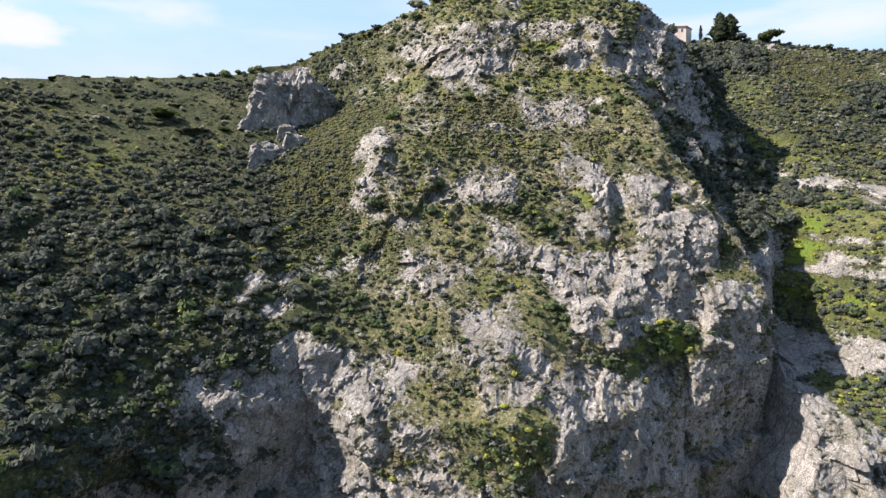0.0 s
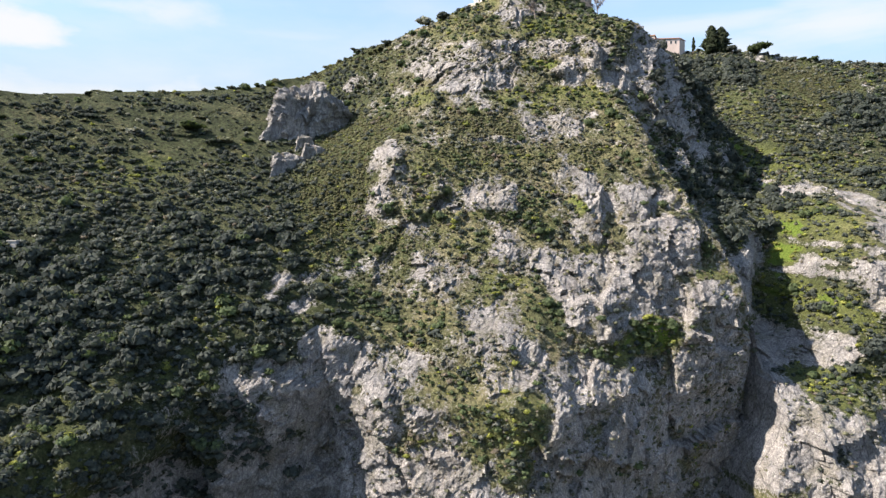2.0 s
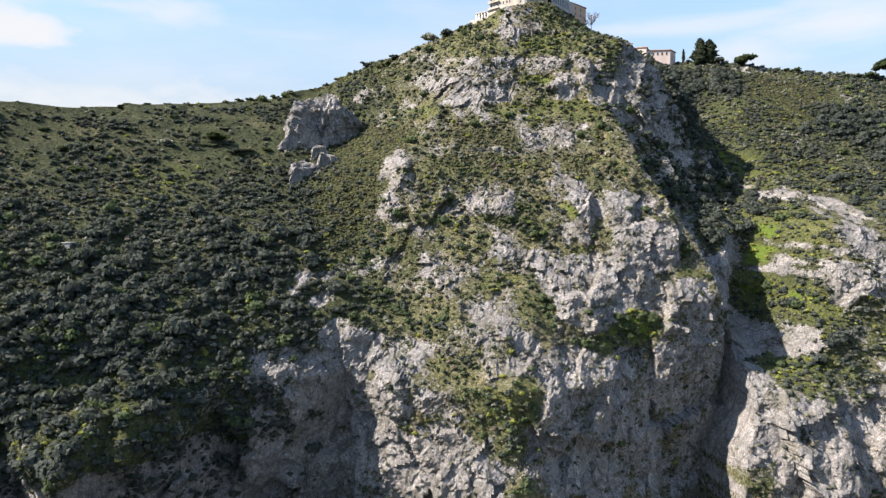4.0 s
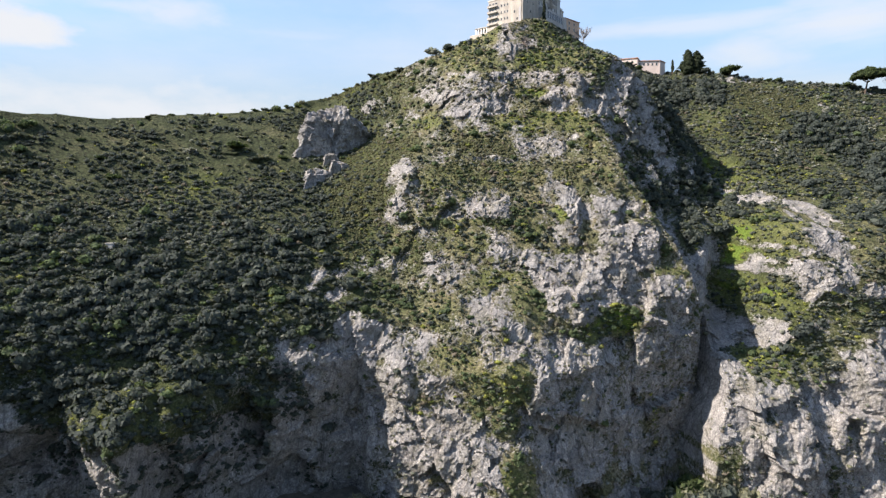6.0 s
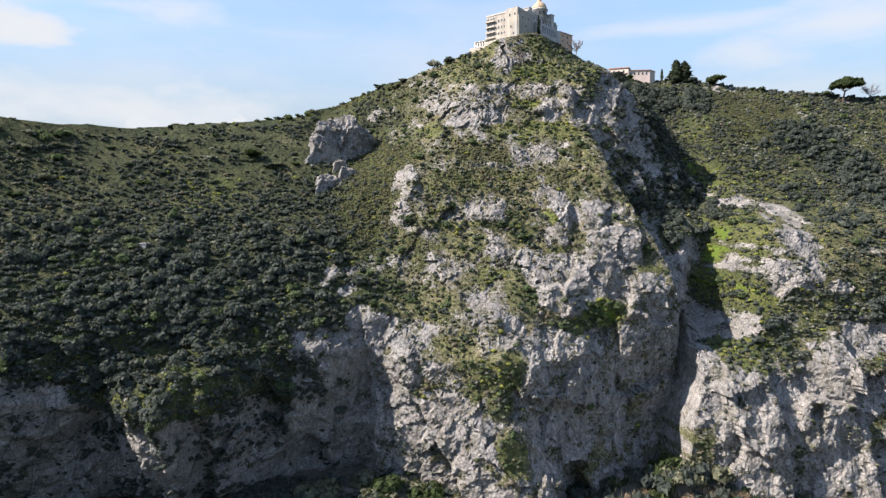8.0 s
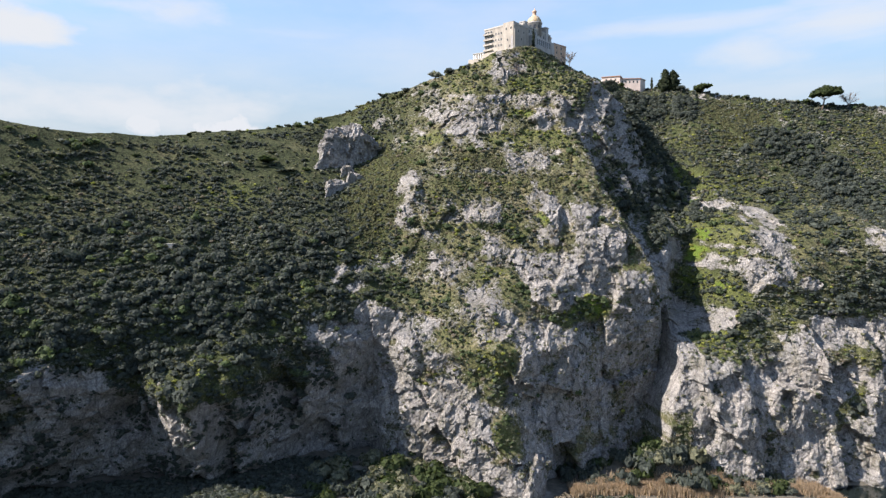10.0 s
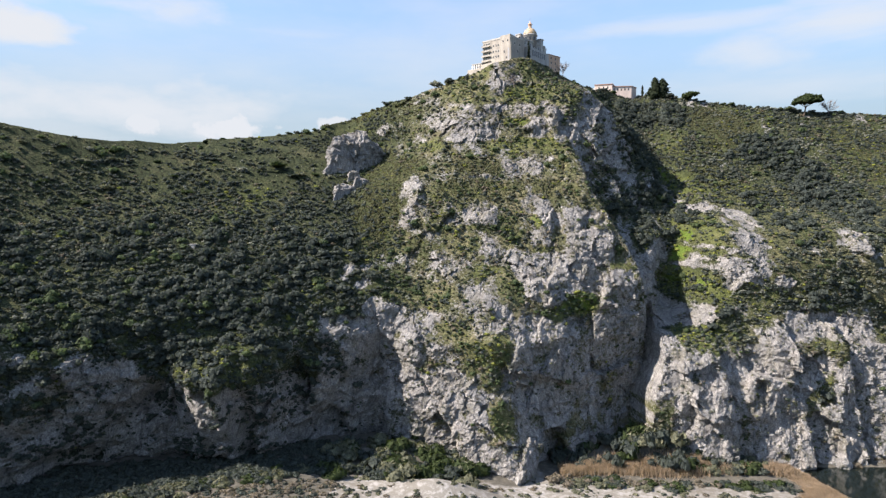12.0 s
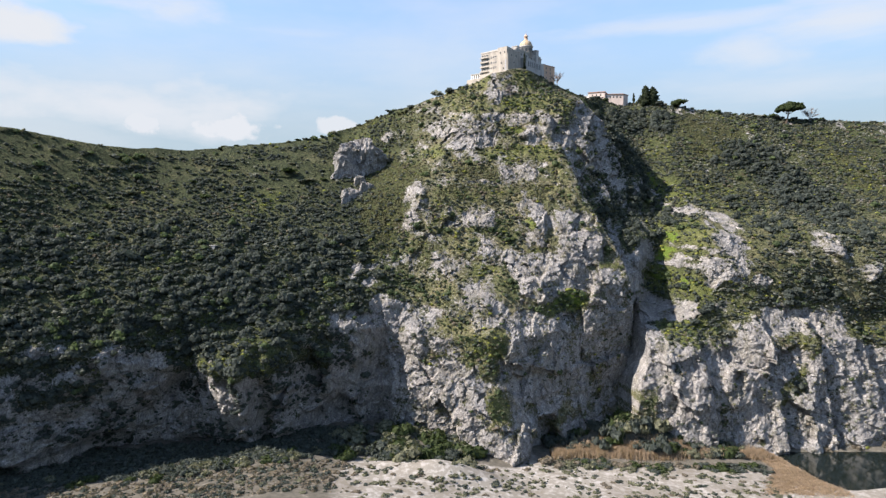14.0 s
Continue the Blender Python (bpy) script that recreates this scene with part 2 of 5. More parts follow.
HILL = make_hill_material()
SAND = make_sand()
LEAF_DARK = make_foliage("evergreen_leaves", (0.031, 0.039, 0.035), (0.059, 0.071, 0.061), (0.113, 0.127, 0.099))
LEAF_OLIVE = make_foliage("olive_leaves", (0.066, 0.070, 0.046), (0.135, 0.138, 0.09), (0.235, 0.228, 0.15))
LEAF_BRIGHT = make_foliage("spurge_leaves", (0.10, 0.11, 0.032), (0.21, 0.225, 0.055), (0.35, 0.36, 0.095))
LEAF_GREEN = make_foliage("shrub_leaves", (0.035, 0.050, 0.026), (0.072, 0.098, 0.046), (0.14, 0.175, 0.08))
LEAF_DRY = make_foliage("dry_twigs", (0.075, 0.064, 0.05), (0.16, 0.137, 0.105), (0.27, 0.23, 0.175))
LEAF_HEATH = make_foliage("heath_leaves", (0.055, 0.06, 0.032), (0.115, 0.115, 0.062), (0.19, 0.18, 0.10))
LEAF_GREY = make_foliage("grey_leaves", (0.095, 0.10, 0.08), (0.20, 0.205, 0.168), (0.33, 0.335, 0.28))


# ---------------------------------------------------------------- noise
def hash3(i, j, k, seed):
    h = (i * 374761393 + j * 668265263 + k * 2147483647 + seed * 1274126177) & 0xFFFFFFFF
    h = ((h ^ (h >> 13)) * 1274126177) & 0xFFFFFFFF
    return ((h ^ (h >> 16)) & 0xFFFF) / 65535.0


def vnoise(x, y, z, seed=0):
    """Smooth value noise in -1..1."""
    x, y, z = np.broadcast_arrays(np.asarray(x, float), np.asarray(y, float), np.asarray(z, float))
    xi, yi, zi = (np.floor(a).astype(np.int64) for a in (x, y, z))
    fx, fy, fz = (a - np.floor(a) for a in (x, y, z))
    fx, fy, fz = (f * f * (3 - 2 * f) for f in (fx, fy, fz))
    v = 0
    for a in (0, 1):
        for b in (0, 1):
            for c in (0, 1):
                v = v + hash3(xi + a, yi + b, zi + c, seed) * (fx if a else 1 - fx) * (fy if b else 1 - fy) * (fz if c else 1 - fz)
    return v * 2 - 1


def fbm(x, y, z, octaves=4, seed=0, gain=0.5):
    v, amp, f = 0, 1, 1
    for o in range(octaves):
        v = v + amp * vnoise(x * f, y * f, z * f, seed + o * 7)
        amp, f = amp * gain, f * 2.03
    return v


def ridged(x, y, z, octaves=4, seed=0, gain=0.55):
    v, amp, f = 0, 1, 1
    for o in range(octaves):
        v = v + amp * (0.62 - 2 * np.abs(vnoise(x * f, y * f, z * f, seed + o * 11)))
        amp, f = amp * gain, f * 2.07
    return v


def facets(x, z, wide, high, seed, tilt, step):
    """Blocky relief: each cell of a broken grid is a plane of its own tilt and offset."""
    u, v = x / wide, z / high
    iu, iv = np.floor(u).astype(np.int64), np.floor(v).astype(np.int64)
    best, value = np.full(u.shape, 9.0), np.zeros(u.shape)
    for a in (-1, 0, 1):
        for b in (-1, 0, 1):
            ci, cj = iu + a, iv + b
            pu, pv = ci + hash3(ci, cj, 0, seed), cj + hash3(ci, cj, 1, seed)
            du, dv = u - pu, v - pv
            dist = du * du + dv * dv
            plane = step * (2 * hash3(ci, cj, 2, seed) - 1) + tilt * wide * du * (2 * hash3(ci, cj, 3, seed) - 1) + tilt * high * dv * (2 * hash3(ci, cj, 4, seed) - 1)
            near = dist < best
            best, value = np.where(near, dist, best), np.where(near, plane, value)
    return value


def smooth(a, b, v):
    t = np.clip((v - a) / (b - a), 0, 1)
    return t * t * (3 - 2 * t)


def softmin(a, b, k):
    h = np.clip(0.5 + 0.5 * (b - a) / k, 0, 1)
    return b * (1 - h) + a * h - k * h * (1 - h)


# ---------------------------------------------------------------- the hill
# The face of the hill is y = face(x, z): how far back it lies at each height.
def line(v, *pairs):
    return np.interp(v, pairs[0::2], pairs[1::2])


def crest(x):
    """Height of the skyline."""
    return line(x, -460, 209, -285, 193, -256, 190, -220, 183.5, -200, 182.5, -172, 185, -134, 192.4, -90, 203.2, -76, 213.4, -54, 220.8, -31, 226, -14, 230,
                10, 236.5, 22, 240.5, 32, 243, 42, 247.5, 55, 252, 65, 253.5, 80, 251.5, 93, 247, 108, 245, 126, 244, 152, 248.5, 170, 250.5, 185, 248.5, 203, 243.5, 225, 238,
                245, 234, 288, 228, 332, 225, 390, 222, 560, 214)


def spur_edge(z):
    """Where the front of the spur breaks off towards the gully."""
    return line(z, 0, 112, 28, 117, 60, 121, 85, 118, 110, 113, 135, 101, 150, 94, 172, 88, 206, 80, 230, 70, 255, 64)


def spur_face(x, z):
    front = line(z, 0, -106, 14, -103, 41, -94, 71, -87, 90, -70, 111, -47, 125, -37, 140, -28, 150, -20, 162, -9, 176, 4, 192, 18, 210, 26, 235, 48, 253, 62, 300, 95)
    turn = line(z, 0, 42, 60, 34, 85, 18, 110, 0, 150, -12, 176, 0, 200, 15, 235, 36)
    left = np.maximum(turn - x, 0) * line(z, 0, 0.55, 40, 0.38, 71, 0.30, 95, 0.45, 110, 0.5, 150, 0.55, 176, 1.1, 200, 0.9, 235, 0.8)
    left = left + np.maximum(-27 - x, 0) * 2.2 * smooth(98, 82, z)
    over = x - spur_edge(z)
    right = np.maximum(x - line(z, 0, 42, 30, 28, 90, 28), 0) * line(z, 0, 0.85, 40, 0.66, 66, 0.55, 85, 0.34, 100, 0.14, 120, 0.0) + 0
    first = line(z, 0, 1.5, 60, 2.2, 115, 2.2, 137, 1.5, 200, 1.2, 250, 1.2)
    step = np.maximum(over, 0)
    right = right + first * step
    fin = 2 * np.exp(-((over + 5) / 6) ** 2) * smooth(130, 150, z) * smooth(232, 212, z)
    near = front + left + right - fin
    # the sheer shaded wall behind the edge, above the gully
    sheer = line(z, 100, -30, 110, -18, 123, -8, 137, 3, 156, 15, 172, 22, 185, 27, 210, 36, 235, 52) + line(z, 100, 1.1, 128, 0.8, 145, 0.7, 156, 0.65) * (x - 108) + 2.2 * np.maximum(over - line(z, 150, 66, 195, 58, 222, 34), 0)
    part_way = smooth(0, 5, over) * smooth(98, 116, z) * smooth(244, 222, z)
    return near + part_way * (np.maximum(sheer, front) - near)


def left_slope(x, z):
    return line(z, 0, -92, 75, -110, 91, -106, 121, -70, 147, -26, 178, 23, 202, 71, 215, 110, 240, 190) + 0.42 * (x + 125)


def left_cliff(x, z):
    wall = line(x, -460, -370, -250, -205, -190, -157, -157, -130, -125, -113, -107, -112, -85, -110, -66, -84, -46, -70, -36, -46, -20, -18, 0, 10)
    top = line(x, -460, 85, -200, 78, -112, 72, -66, 76, -43, 86, 0, 80)
    foot = line(z, 0, 20, 16, 14, 30, 6, 46, -3, 62, -7, 75, 2, 120, 14) * line(x, -160, 0.4, -125, 1.0, -80, 1.0, -60, 0.35)
    start = line(z, 14, -106, 40, -112, 62, -117)
    pillar = np.clip((x - start) / (-96 - start), 0, 1) * smooth(-91, -96, x) * line(z, 14, 9, 40, 13, 62, 15)
    return wall + foot - pillar * smooth(74, 62, z) + np.maximum(z - top, 0) * 1.4


def right_hill(x, z):
    f = line(z, 0, -70, 30, -63, 62, -53, 70, -47, 80, -44, 110, -30, 126, -16, 143, 30, 164, 58, 194, 90, 240, 150, 262, 200)
    gully = np.exp(-((x - line(z, 60, 137, 100, 144, 125, 152, 165, 168, 240, 175)) / 15) ** 2) * smooth(58, 85, z) * line(z, 60, 30, 110, 34, 140, 16, 240, 12)
    gully = gully + np.maximum(line(z, 20, 114, 40, 118, 52, 124, 62, 126) - x, 0) * 12.0 * smooth(95, 75, z)
    gully = gully + np.maximum(line(z, 75, 124, 95, 130, 118, 134, 130, 139, 165, 156) - x, 0) * 0.5 * smooth(75, 95, z) * smooth(215, 190, z)
    f = f - 4 * smooth(160, 135, x) * smooth(80, 62, z) + 0.11 * np.clip(x - 150, 0, 130) * smooth(112, 70, z)
    near = 0.25 * np.maximum(x - 300, 0)
    u = x + 0.12 * z
    columns = line(u, 124, 0, 162, -8, 166, 1, 190, -5, 205, -8, 209, 2, 236, -7, 240, 2, 270, -7, 274, 2, 306, -7, 310, 2, 340, -6, 400, -4)
    return f + gully - near * smooth(200, 80, z) + 0.6 * columns * smooth(82, 62, z)


def mass(x, z):
    d = softmin(left_slope(x, z), left_cliff(x, z), 10)
    d = softmin(d, spur_face(x, z), 8)
    return softmin(d, right_hill(x, z), 6)


CRAGS = []


def crag(x, z, wide, high, out, bare=1.0, lean=0.0):
    """A buttress or outcrop on the face: its middle, half width, half height, how far it stands out, and how bare it is."""
    CRAGS.append((x, z, wide, high, out, bare, lean))


GREENS = []
HOLLOWS = []


def hollow(x, z, wide, high, deep):
    """An alcove or cave mouth under an overhang."""
    HOLLOWS.append((x, z, wide, high, deep))


def green(x, z, wide, high, bright):
    """A ledge or hollow overgrown with scrub, and how much of it is bright spurge."""
    GREENS.append((x, z, wide, high, bright))


# bare rock below the buildings and along the crest of the spur
crag(43, 236, 8, 11, 6)
crag(24, 193, 16, 9, 3)
crag(4, 202, 11, 5, 2, 0.8)
crag(40, 201, 6, 4, 2, 0.7)
crag(65, 194, 9, 7, 4)
crag(77, 199, 4, 15, 6)
crag(47, 169, 8, 5, 2, 0.9)
crag(73, 170, 5, 6, 3, 0.8)
crag(-35, 205, 12, 5, 2, 0.5)
# crags half way up
crag(-14, 152, 5, 10, 6)
crag(-17, 137, 5, 7, 4)
crag(26, 137, 10, 8, 6)
crag(62, 133, 6, 13, 9)
crag(78, 136, 6, 9, 6)
crag(84, 121, 10, 15, 8)
crag(95, 121, 7, 15, 7)
crag(76, 107, 12, 7, 7)
crag(47, 109, 8, 8, 3)
crag(54, 146, 5, 5, 3, 0.8)
crag(55, 100, 10, 13, 6)
crag(65, 94, 8, 7, 5)
crag(85, 95, 10, 9, 6)
crag(101, 100, 8, 8, 6)
crag(28, 117, 5, 9, 3, 0.9)
crag(1, 106, 5, 10, 4, 0.8)
crag(18, 100, 6, 9, 2, 0.7)
crag(28, 88, 13, 5, 4, 0.9)
crag(37, 99, 4, 9, 3, 0.6)
crag(-40, 104, 8, 3, 4, 0.7)
crag(-37, 112, 4, 4, 3, 0.5)
# the cliff under the scrub, left of the spur's foot
crag(-48, 73, 6, 17, 6)
crag(-36, 80, 7, 11, 5)
crag(-24, 84, 10, 8, 4)
crag(-31, 58, 10, 26, 0)
crag(-59, 69, 10, 11, 3)
crag(-78, 51, 11, 11, 2)
crag(-47, 39, 14, 17, 2)
# the foot of the spur
crag(-13, 73, 6, 10, 5)
crag(-11, 45, 15, 22, 5)
crag(8, 39, 14, 17, 4)
crag(20, 31, 12, 14, 4)
crag(35, 18, 9, 12, 5)
crag(18, 75, 8, 8, 0, 0.5)
crag(40, 73, 11, 11, 3, 0.8)
crag(60, 75, 9, 14, 4, 0.8)
# the shaded wall right of the foot
crag(50, 52, 16, 22, 0)
crag(74, 64, 14, 19, 3)
crag(96, 73, 10, 26, 4)
crag(71, 42, 25, 17, 0)
crag(110, 46, 13, 23, 0)
crag(114, 73, 9, 17, 0)
# the dark side of the spur above the gully
crag(107, 177, 8, 20, 3, 0.6)
crag(118, 150, 8, 12, 3, 0.6)
# the right-hand cliff and the outcrops above it
crag(143, 49, 15, 19, 5)
crag(133, 58, 4, 13, 4)
crag(168, 43, 12, 24, 5)
crag(195, 55, 15, 21, 5)
crag(219, 58, 18, 24, 6)
crag(240, 58, 15, 30, 6)
crag(181, 125, 10, 8, 7)
crag(185, 115, 13, 5, 4, 0.8)
crag(179, 104, 15, 8, 3, 0.8)
crag(201, 101, 6, 7, 5, 0.9)
crag(163, 112, 12, 4, 2, 0.6)
crag(152, 78, 13, 6, 2, 0.6)
crag(177, 143, 9, 4, 2, 0.7)
crag(212, 177, 11, 5, 2, 0.35)
crag(253, 120, 9, 13, 5, 0.8)
# the left-hand cliff
crag(-105, 40, 8, 22, 0)
crag(-123, 46, 16, 12, 0)
crag(-150, 62, 21, 16, 2)
crag(-87, 34, 18, 15, 0)
crag(-160, 40, 16, 14, 0)
crag(-115, 70, 3, 3, 4, 0.9)
crag(-97, 50, 7, 7, 3, 0.9)
# hollows under the left-hand cliff and beside the spur's foot
hollow(-165, 20, 48, 11, 9)
hollow(-200, 30, 12, 14, 7)
hollow(-165, 22, 10, 11, 8)
hollow(-140, 40, 9, 16, 6)
hollow(-92, 34, 7, 16, 6)
hollow(-72, 50, 6, 18, 7)
hollow(-58, 28, 8, 14, 7)
hollow(60, 8, 12, 16, 16)
hollow(176, 42, 3, 4, 5)
# green ledges and hollows among the rock
green(76, 90, 12, 5, 0.9)
green(104, 107, 11, 2, 0.6)
green(26, 72, 11, 9, 0.6)
green(31, 31, 6, 13, 0.5)
green(28, 106, 9, 4, 0.6)
green(-35, 94, 12, 4, 0.1)
green(13, 121, 9, 7, 0.2)
green(9, 148, 20, 10, 0.5)
green(48, 183, 14, 4, 0.7)
green(58, 220, 19, 6, 0.7)
green(-33, 180, 15, 7, 0.4)
green(-25, 100, 9, 12, 0.1)
green(-1, 89, 15, 9, 0.1)
green(51, 135, 5, 10, 0.2)
green(148, 97, 10, 10, 0.6)
green(148, 68, 16, 4, 0.8)
green(177, 85, 22, 8, 0.5)
green(170, 123, 12, 8, 0.5)
green(184, 157, 24, 8, 0.7)
green(198, 194, 26, 17, 0.2)
green(-115, 146, 13, 10, 0.45)
green(-108, 59, 12, 4, 0.4)
green(-64, 86, 8, 11, 0.3)
green(-71, 203, 17, 6, 0.25)


COVERS = []


def cover(x, z, wide, high, lean, bare, lush, dark, heath):
    """What grows on a patch of the face: its middle, half sizes and lean, then how much bare rock, bright
    spurge, tall dark scrub and low heath it carries."""
    COVERS.append((x, z, wide, high, lean, bare, lush, dark, heath))


# the spur's left flank: low even heath
cover(-30, 168, 22.0, 15.7, -0, 0, 0.25, 0.15, 1)
cover(-37, 142, 17.1, 18.3, -0, 0, 0.2, 0.25, 1)
cover(-39, 120, 13.2, 10.2, -0, 0.05, 0.25, 0.35, 0.9)
cover(-68, 220, 23.8, 7.9, -0, 0, 0.3, 0, 0.8)
cover(-29, 214, 14.4, 10.5, -0, 0.25, 0.2, 0.3, 0.5)
cover(26, 168, 20.4, 5.9, -0, 0.05, 0.15, 0.05, 0.9)
cover(22, 153, 25.1, 6.6, -0, 0.12, 0.3, 0.3, 0.6)
cover(67, 153, 22.4, 6.0, -0, 0.15, 0.35, 0.25, 0.6)
# bare rock and scrub under the summit
cover(26, 240, 15, 9, 0, 0.05, 0.5, 0.5, 0)
cover(62, 240, 14, 9, 0, 0.1, 0.35, 0.8, 0)
cover(26, 222, 13.2, 9.4, -0, 0.1, 0.4, 0.35, 0)
cover(61, 221, 19.6, 7.4, -0, 0.1, 0.75, 0.5, 0)
cover(84, 222, 14.7, 13.6, -0, 0.05, 0.6, 0.6, 0)
cover(10, 225, 12.1, 10.0, -0, 0.1, 0.3, 0.5, 0.3)
cover(42, 232, 4.0, 12.0, -0.1, 1, 0, 0, 0)
cover(51, 237, 8.1, 10.4, -0, 0.75, 0.1, 0.5, 0)
cover(25, 209, 34.9, 3.3, -0, 0.62, 0.1, 0.1, 0)
cover(60, 209, 28.6, 4.0, -0, 0.66, 0.1, 0.1, 0)
cover(-12, 207, 8.9, 6.0, -0, 0.55, 0.1, 0.2, 0)
cover(-0, 201, 8.5, 7.1, 0.4, 0.85, 0.1, 0.1, 0)
cover(23, 193, 19.3, 5.9, -0, 0.85, 0.1, 0.1, 0)
cover(13, 187, 6.8, 3.6, -0, 0.95, 0, 0, 0)
cover(68, 197, 14.4, 5.4, -0, 0.92, 0, 0, 0)
cover(79, 199, 6.2, 13.5, -0.1, 0.97, 0, 0.1, 0)
cover(53, 199, 10.0, 2.7, -0, 0, 0.9, 0.2, 0)
cover(58, 184, 18.9, 3.9, -0, 0, 0.8, 0.2, 0)
cover(72, 179, 8.4, 4.1, -0, 0.1, 0.6, 0.4, 0)
cover(-3, 183, 11.8, 4.8, -0, 0.05, 0.55, 0.4, 0)
cover(-22, 185, 9.9, 7.4, -0, 0.3, 0.1, 0.9, 0)
cover(35, 183, 7.6, 3.5, -0, 0.1, 0.6, 0.1, 0)
cover(54, 167, 12.8, 5.8, -0.2, 0.72, 0.1, 0.1, 0)
cover(79, 167, 11.6, 4.4, -0.6, 0.4, 0.3, 0.1, 0.4)
# crags half way up
cover(-16, 151, 7.3, 7.9, -0.3, 0.85, 0.1, 0.1, 0)
cover(-17, 134, 4.1, 7.1, -0, 0.82, 0.1, 0.3, 0)
cover(6, 143, 10.9, 3.9, -0, 0.4, 0.35, 0.4, 0)
cover(23, 135, 11.2, 7.6, -0, 0.88, 0.1, 0.1, 0)
cover(14, 133, 4.3, 3.2, -0, 0.85, 0, 0.2, 0)
cover(-6, 132, 5.8, 5.9, -0, 0.5, 0.3, 0.3, 0)
cover(6, 129, 13.2, 2.1, -0, 0.05, 0.65, 0.2, 0)
cover(26, 128, 8.9, 2.1, -0, 0.05, 0.6, 0.2, 0)
cover(3, 121, 11.7, 3.1, -0, 0.55, 0.3, 0.2, 0)
cover(30, 118, 7.2, 5.5, -0.5, 0.78, 0.1, 0.1, 0)
cover(40, 111, 6.1, 4.8, -0, 1, 0, 0, 0)
cover(-11, 113, 5.7, 10.0, -0, 0.25, 0.25, 0.1, 0.6)
cover(-0, 109, 3.3, 6.7, -0, 0.8, 0, 0.2, 0)
cover(12, 105, 10.4, 7.3, -0, 0.55, 0.15, 0.1, 0.4)
cover(24, 104, 5.9, 3.2, -0, 0.05, 0.65, 0.3, 0)
cover(17, 118, 7.7, 5.5, -0, 0.15, 0.3, 0.75, 0)
cover(42, 128, 7.9, 11.8, -0, 0.1, 0.3, 0.75, 0)
cover(38, 96, 6.2, 11.9, -0, 0.05, 0.1, 1, 0)
cover(-22, 121, 8.5, 6.8, -0, 0.05, 0.1, 0.95, 0)
cover(-19, 96, 14.7, 7.1, -0, 0.05, 0.1, 1, 0)
cover(-1, 94, 11.6, 7.1, -0, 0.1, 0.15, 0.8, 0)
cover(-30, 110, 8.7, 4.8, -0, 0.4, 0.2, 0.6, 0)
cover(-39, 101, 6.3, 4.4, -0, 0.5, 0.3, 0.4, 0)
cover(26, 88, 10.6, 5.3, -0, 0.72, 0.1, 0.1, 0)
cover(54, 146, 2.5, 10.3, -0, 0.85, 0, 0.1, 0)
cover(59, 144, 6.0, 5.7, -0, 0.72, 0.1, 0.2, 0)
cover(63, 130, 5.0, 11.1, -0, 1, 0, 0, 0)
cover(71, 136, 2.4, 4.9, -0, 1, 0, 0, 0)
cover(58, 132, 2.9, 3.5, -0, 0, 0.9, 0.3, 0)
cover(83, 134, 8.0, 4.8, -0, 0.85, 0.1, 0.2, 0)
cover(86, 118, 15.0, 13.2, -0, 1, 0, 0.1, 0)
cover(96, 133, 11.2, 4.8, -0.6, 0.6, 0.1, 0.4, 0)
cover(119, 143, 15.4, 7.3, -0.8, 0.35, 0.1, 0.6, 0)
cover(62, 107, 11.1, 9.5, -0, 0.97, 0, 0.1, 0)
cover(59, 116, 6.7, 2.3, -0, 0.05, 0.7, 0.3, 0)
cover(67, 95, 12.7, 6.0, -0, 0.95, 0, 0.1, 0)
cover(92, 97, 11.0, 5.8, -0, 0.97, 0, 0, 0)
cover(105, 107, 7.1, 2.2, 0.6, 0.1, 0.6, 0.4, 0)
cover(78, 89, 12.2, 4.7, -0, 0, 1, 0.5, 0)
cover(63, 84, 10.5, 3.1, -0, 0.1, 0.6, 0.5, 0)
# the foot of the spur
cover(-9, 76, 11.5, 9.4, -0.2, 0.96, 0.05, 0.1, 0)
cover(4, 43, 25.5, 18.6, -0, 0.97, 0.05, 0.05, 0)
cover(44, 78, 13.7, 5.6, -0, 0.85, 0.1, 0.2, 0)
cover(56, 61, 16.0, 13.5, -0, 1, 0, 0, 0)
cover(7, 76, 7.7, 6.0, -0, 0.05, 0.25, 0.85, 0)
cover(17, 69, 6.2, 6.8, -0, 0.05, 0.25, 0.9, 0)
cover(29, 66, 10.0, 9.1, -0, 0, 0.65, 0.8, 0)
cover(16, 56, 5.7, 4.3, -0, 0.1, 0.2, 0.8, 0)
cover(28, 54, 5.6, 5.5, -0, 0.05, 0.35, 0.7, 0)
cover(31, 35, 4.3, 7.9, -0.3, 0.05, 0.6, 0.5, 0)
cover(-2, 62, 5.0, 2.3, -0, 0.3, 0.45, 0.1, 0.4)
cover(-6, 55, 5.0, 1.8, -0, 0.4, 0.35, 0.1, 0.4)
# the bay left of the foot and its buttress
cover(-28, 67, 11.1, 23.6, -0, 1, 0, 0, 0)
cover(-45, 73, 5.9, 10.7, -0, 0.97, 0.1, 0.1, 0)
cover(-51, 66, 3.6, 7.0, -0.3, 0.4, 0.3, 0.7, 0)
cover(-64, 98, 3.7, 5.7, -0, 0, 0.75, 0.8, 0)
cover(-73, 82, 3.9, 3.3, -0, 0, 0.7, 0.8, 0)
cover(-110, 64, 8.2, 2.0, -0, 0.1, 0.7, 0.7, 0)
cover(-126, 60, 4.0, 1.8, -0, 0.1, 0.6, 0.7, 0)
cover(-94, 76, 12.0, 10.3, -0, 0.1, 0.2, 1, 0)
cover(-76, 68, 12.4, 7.7, -0, 0.3, 0.1, 0.9, 0)
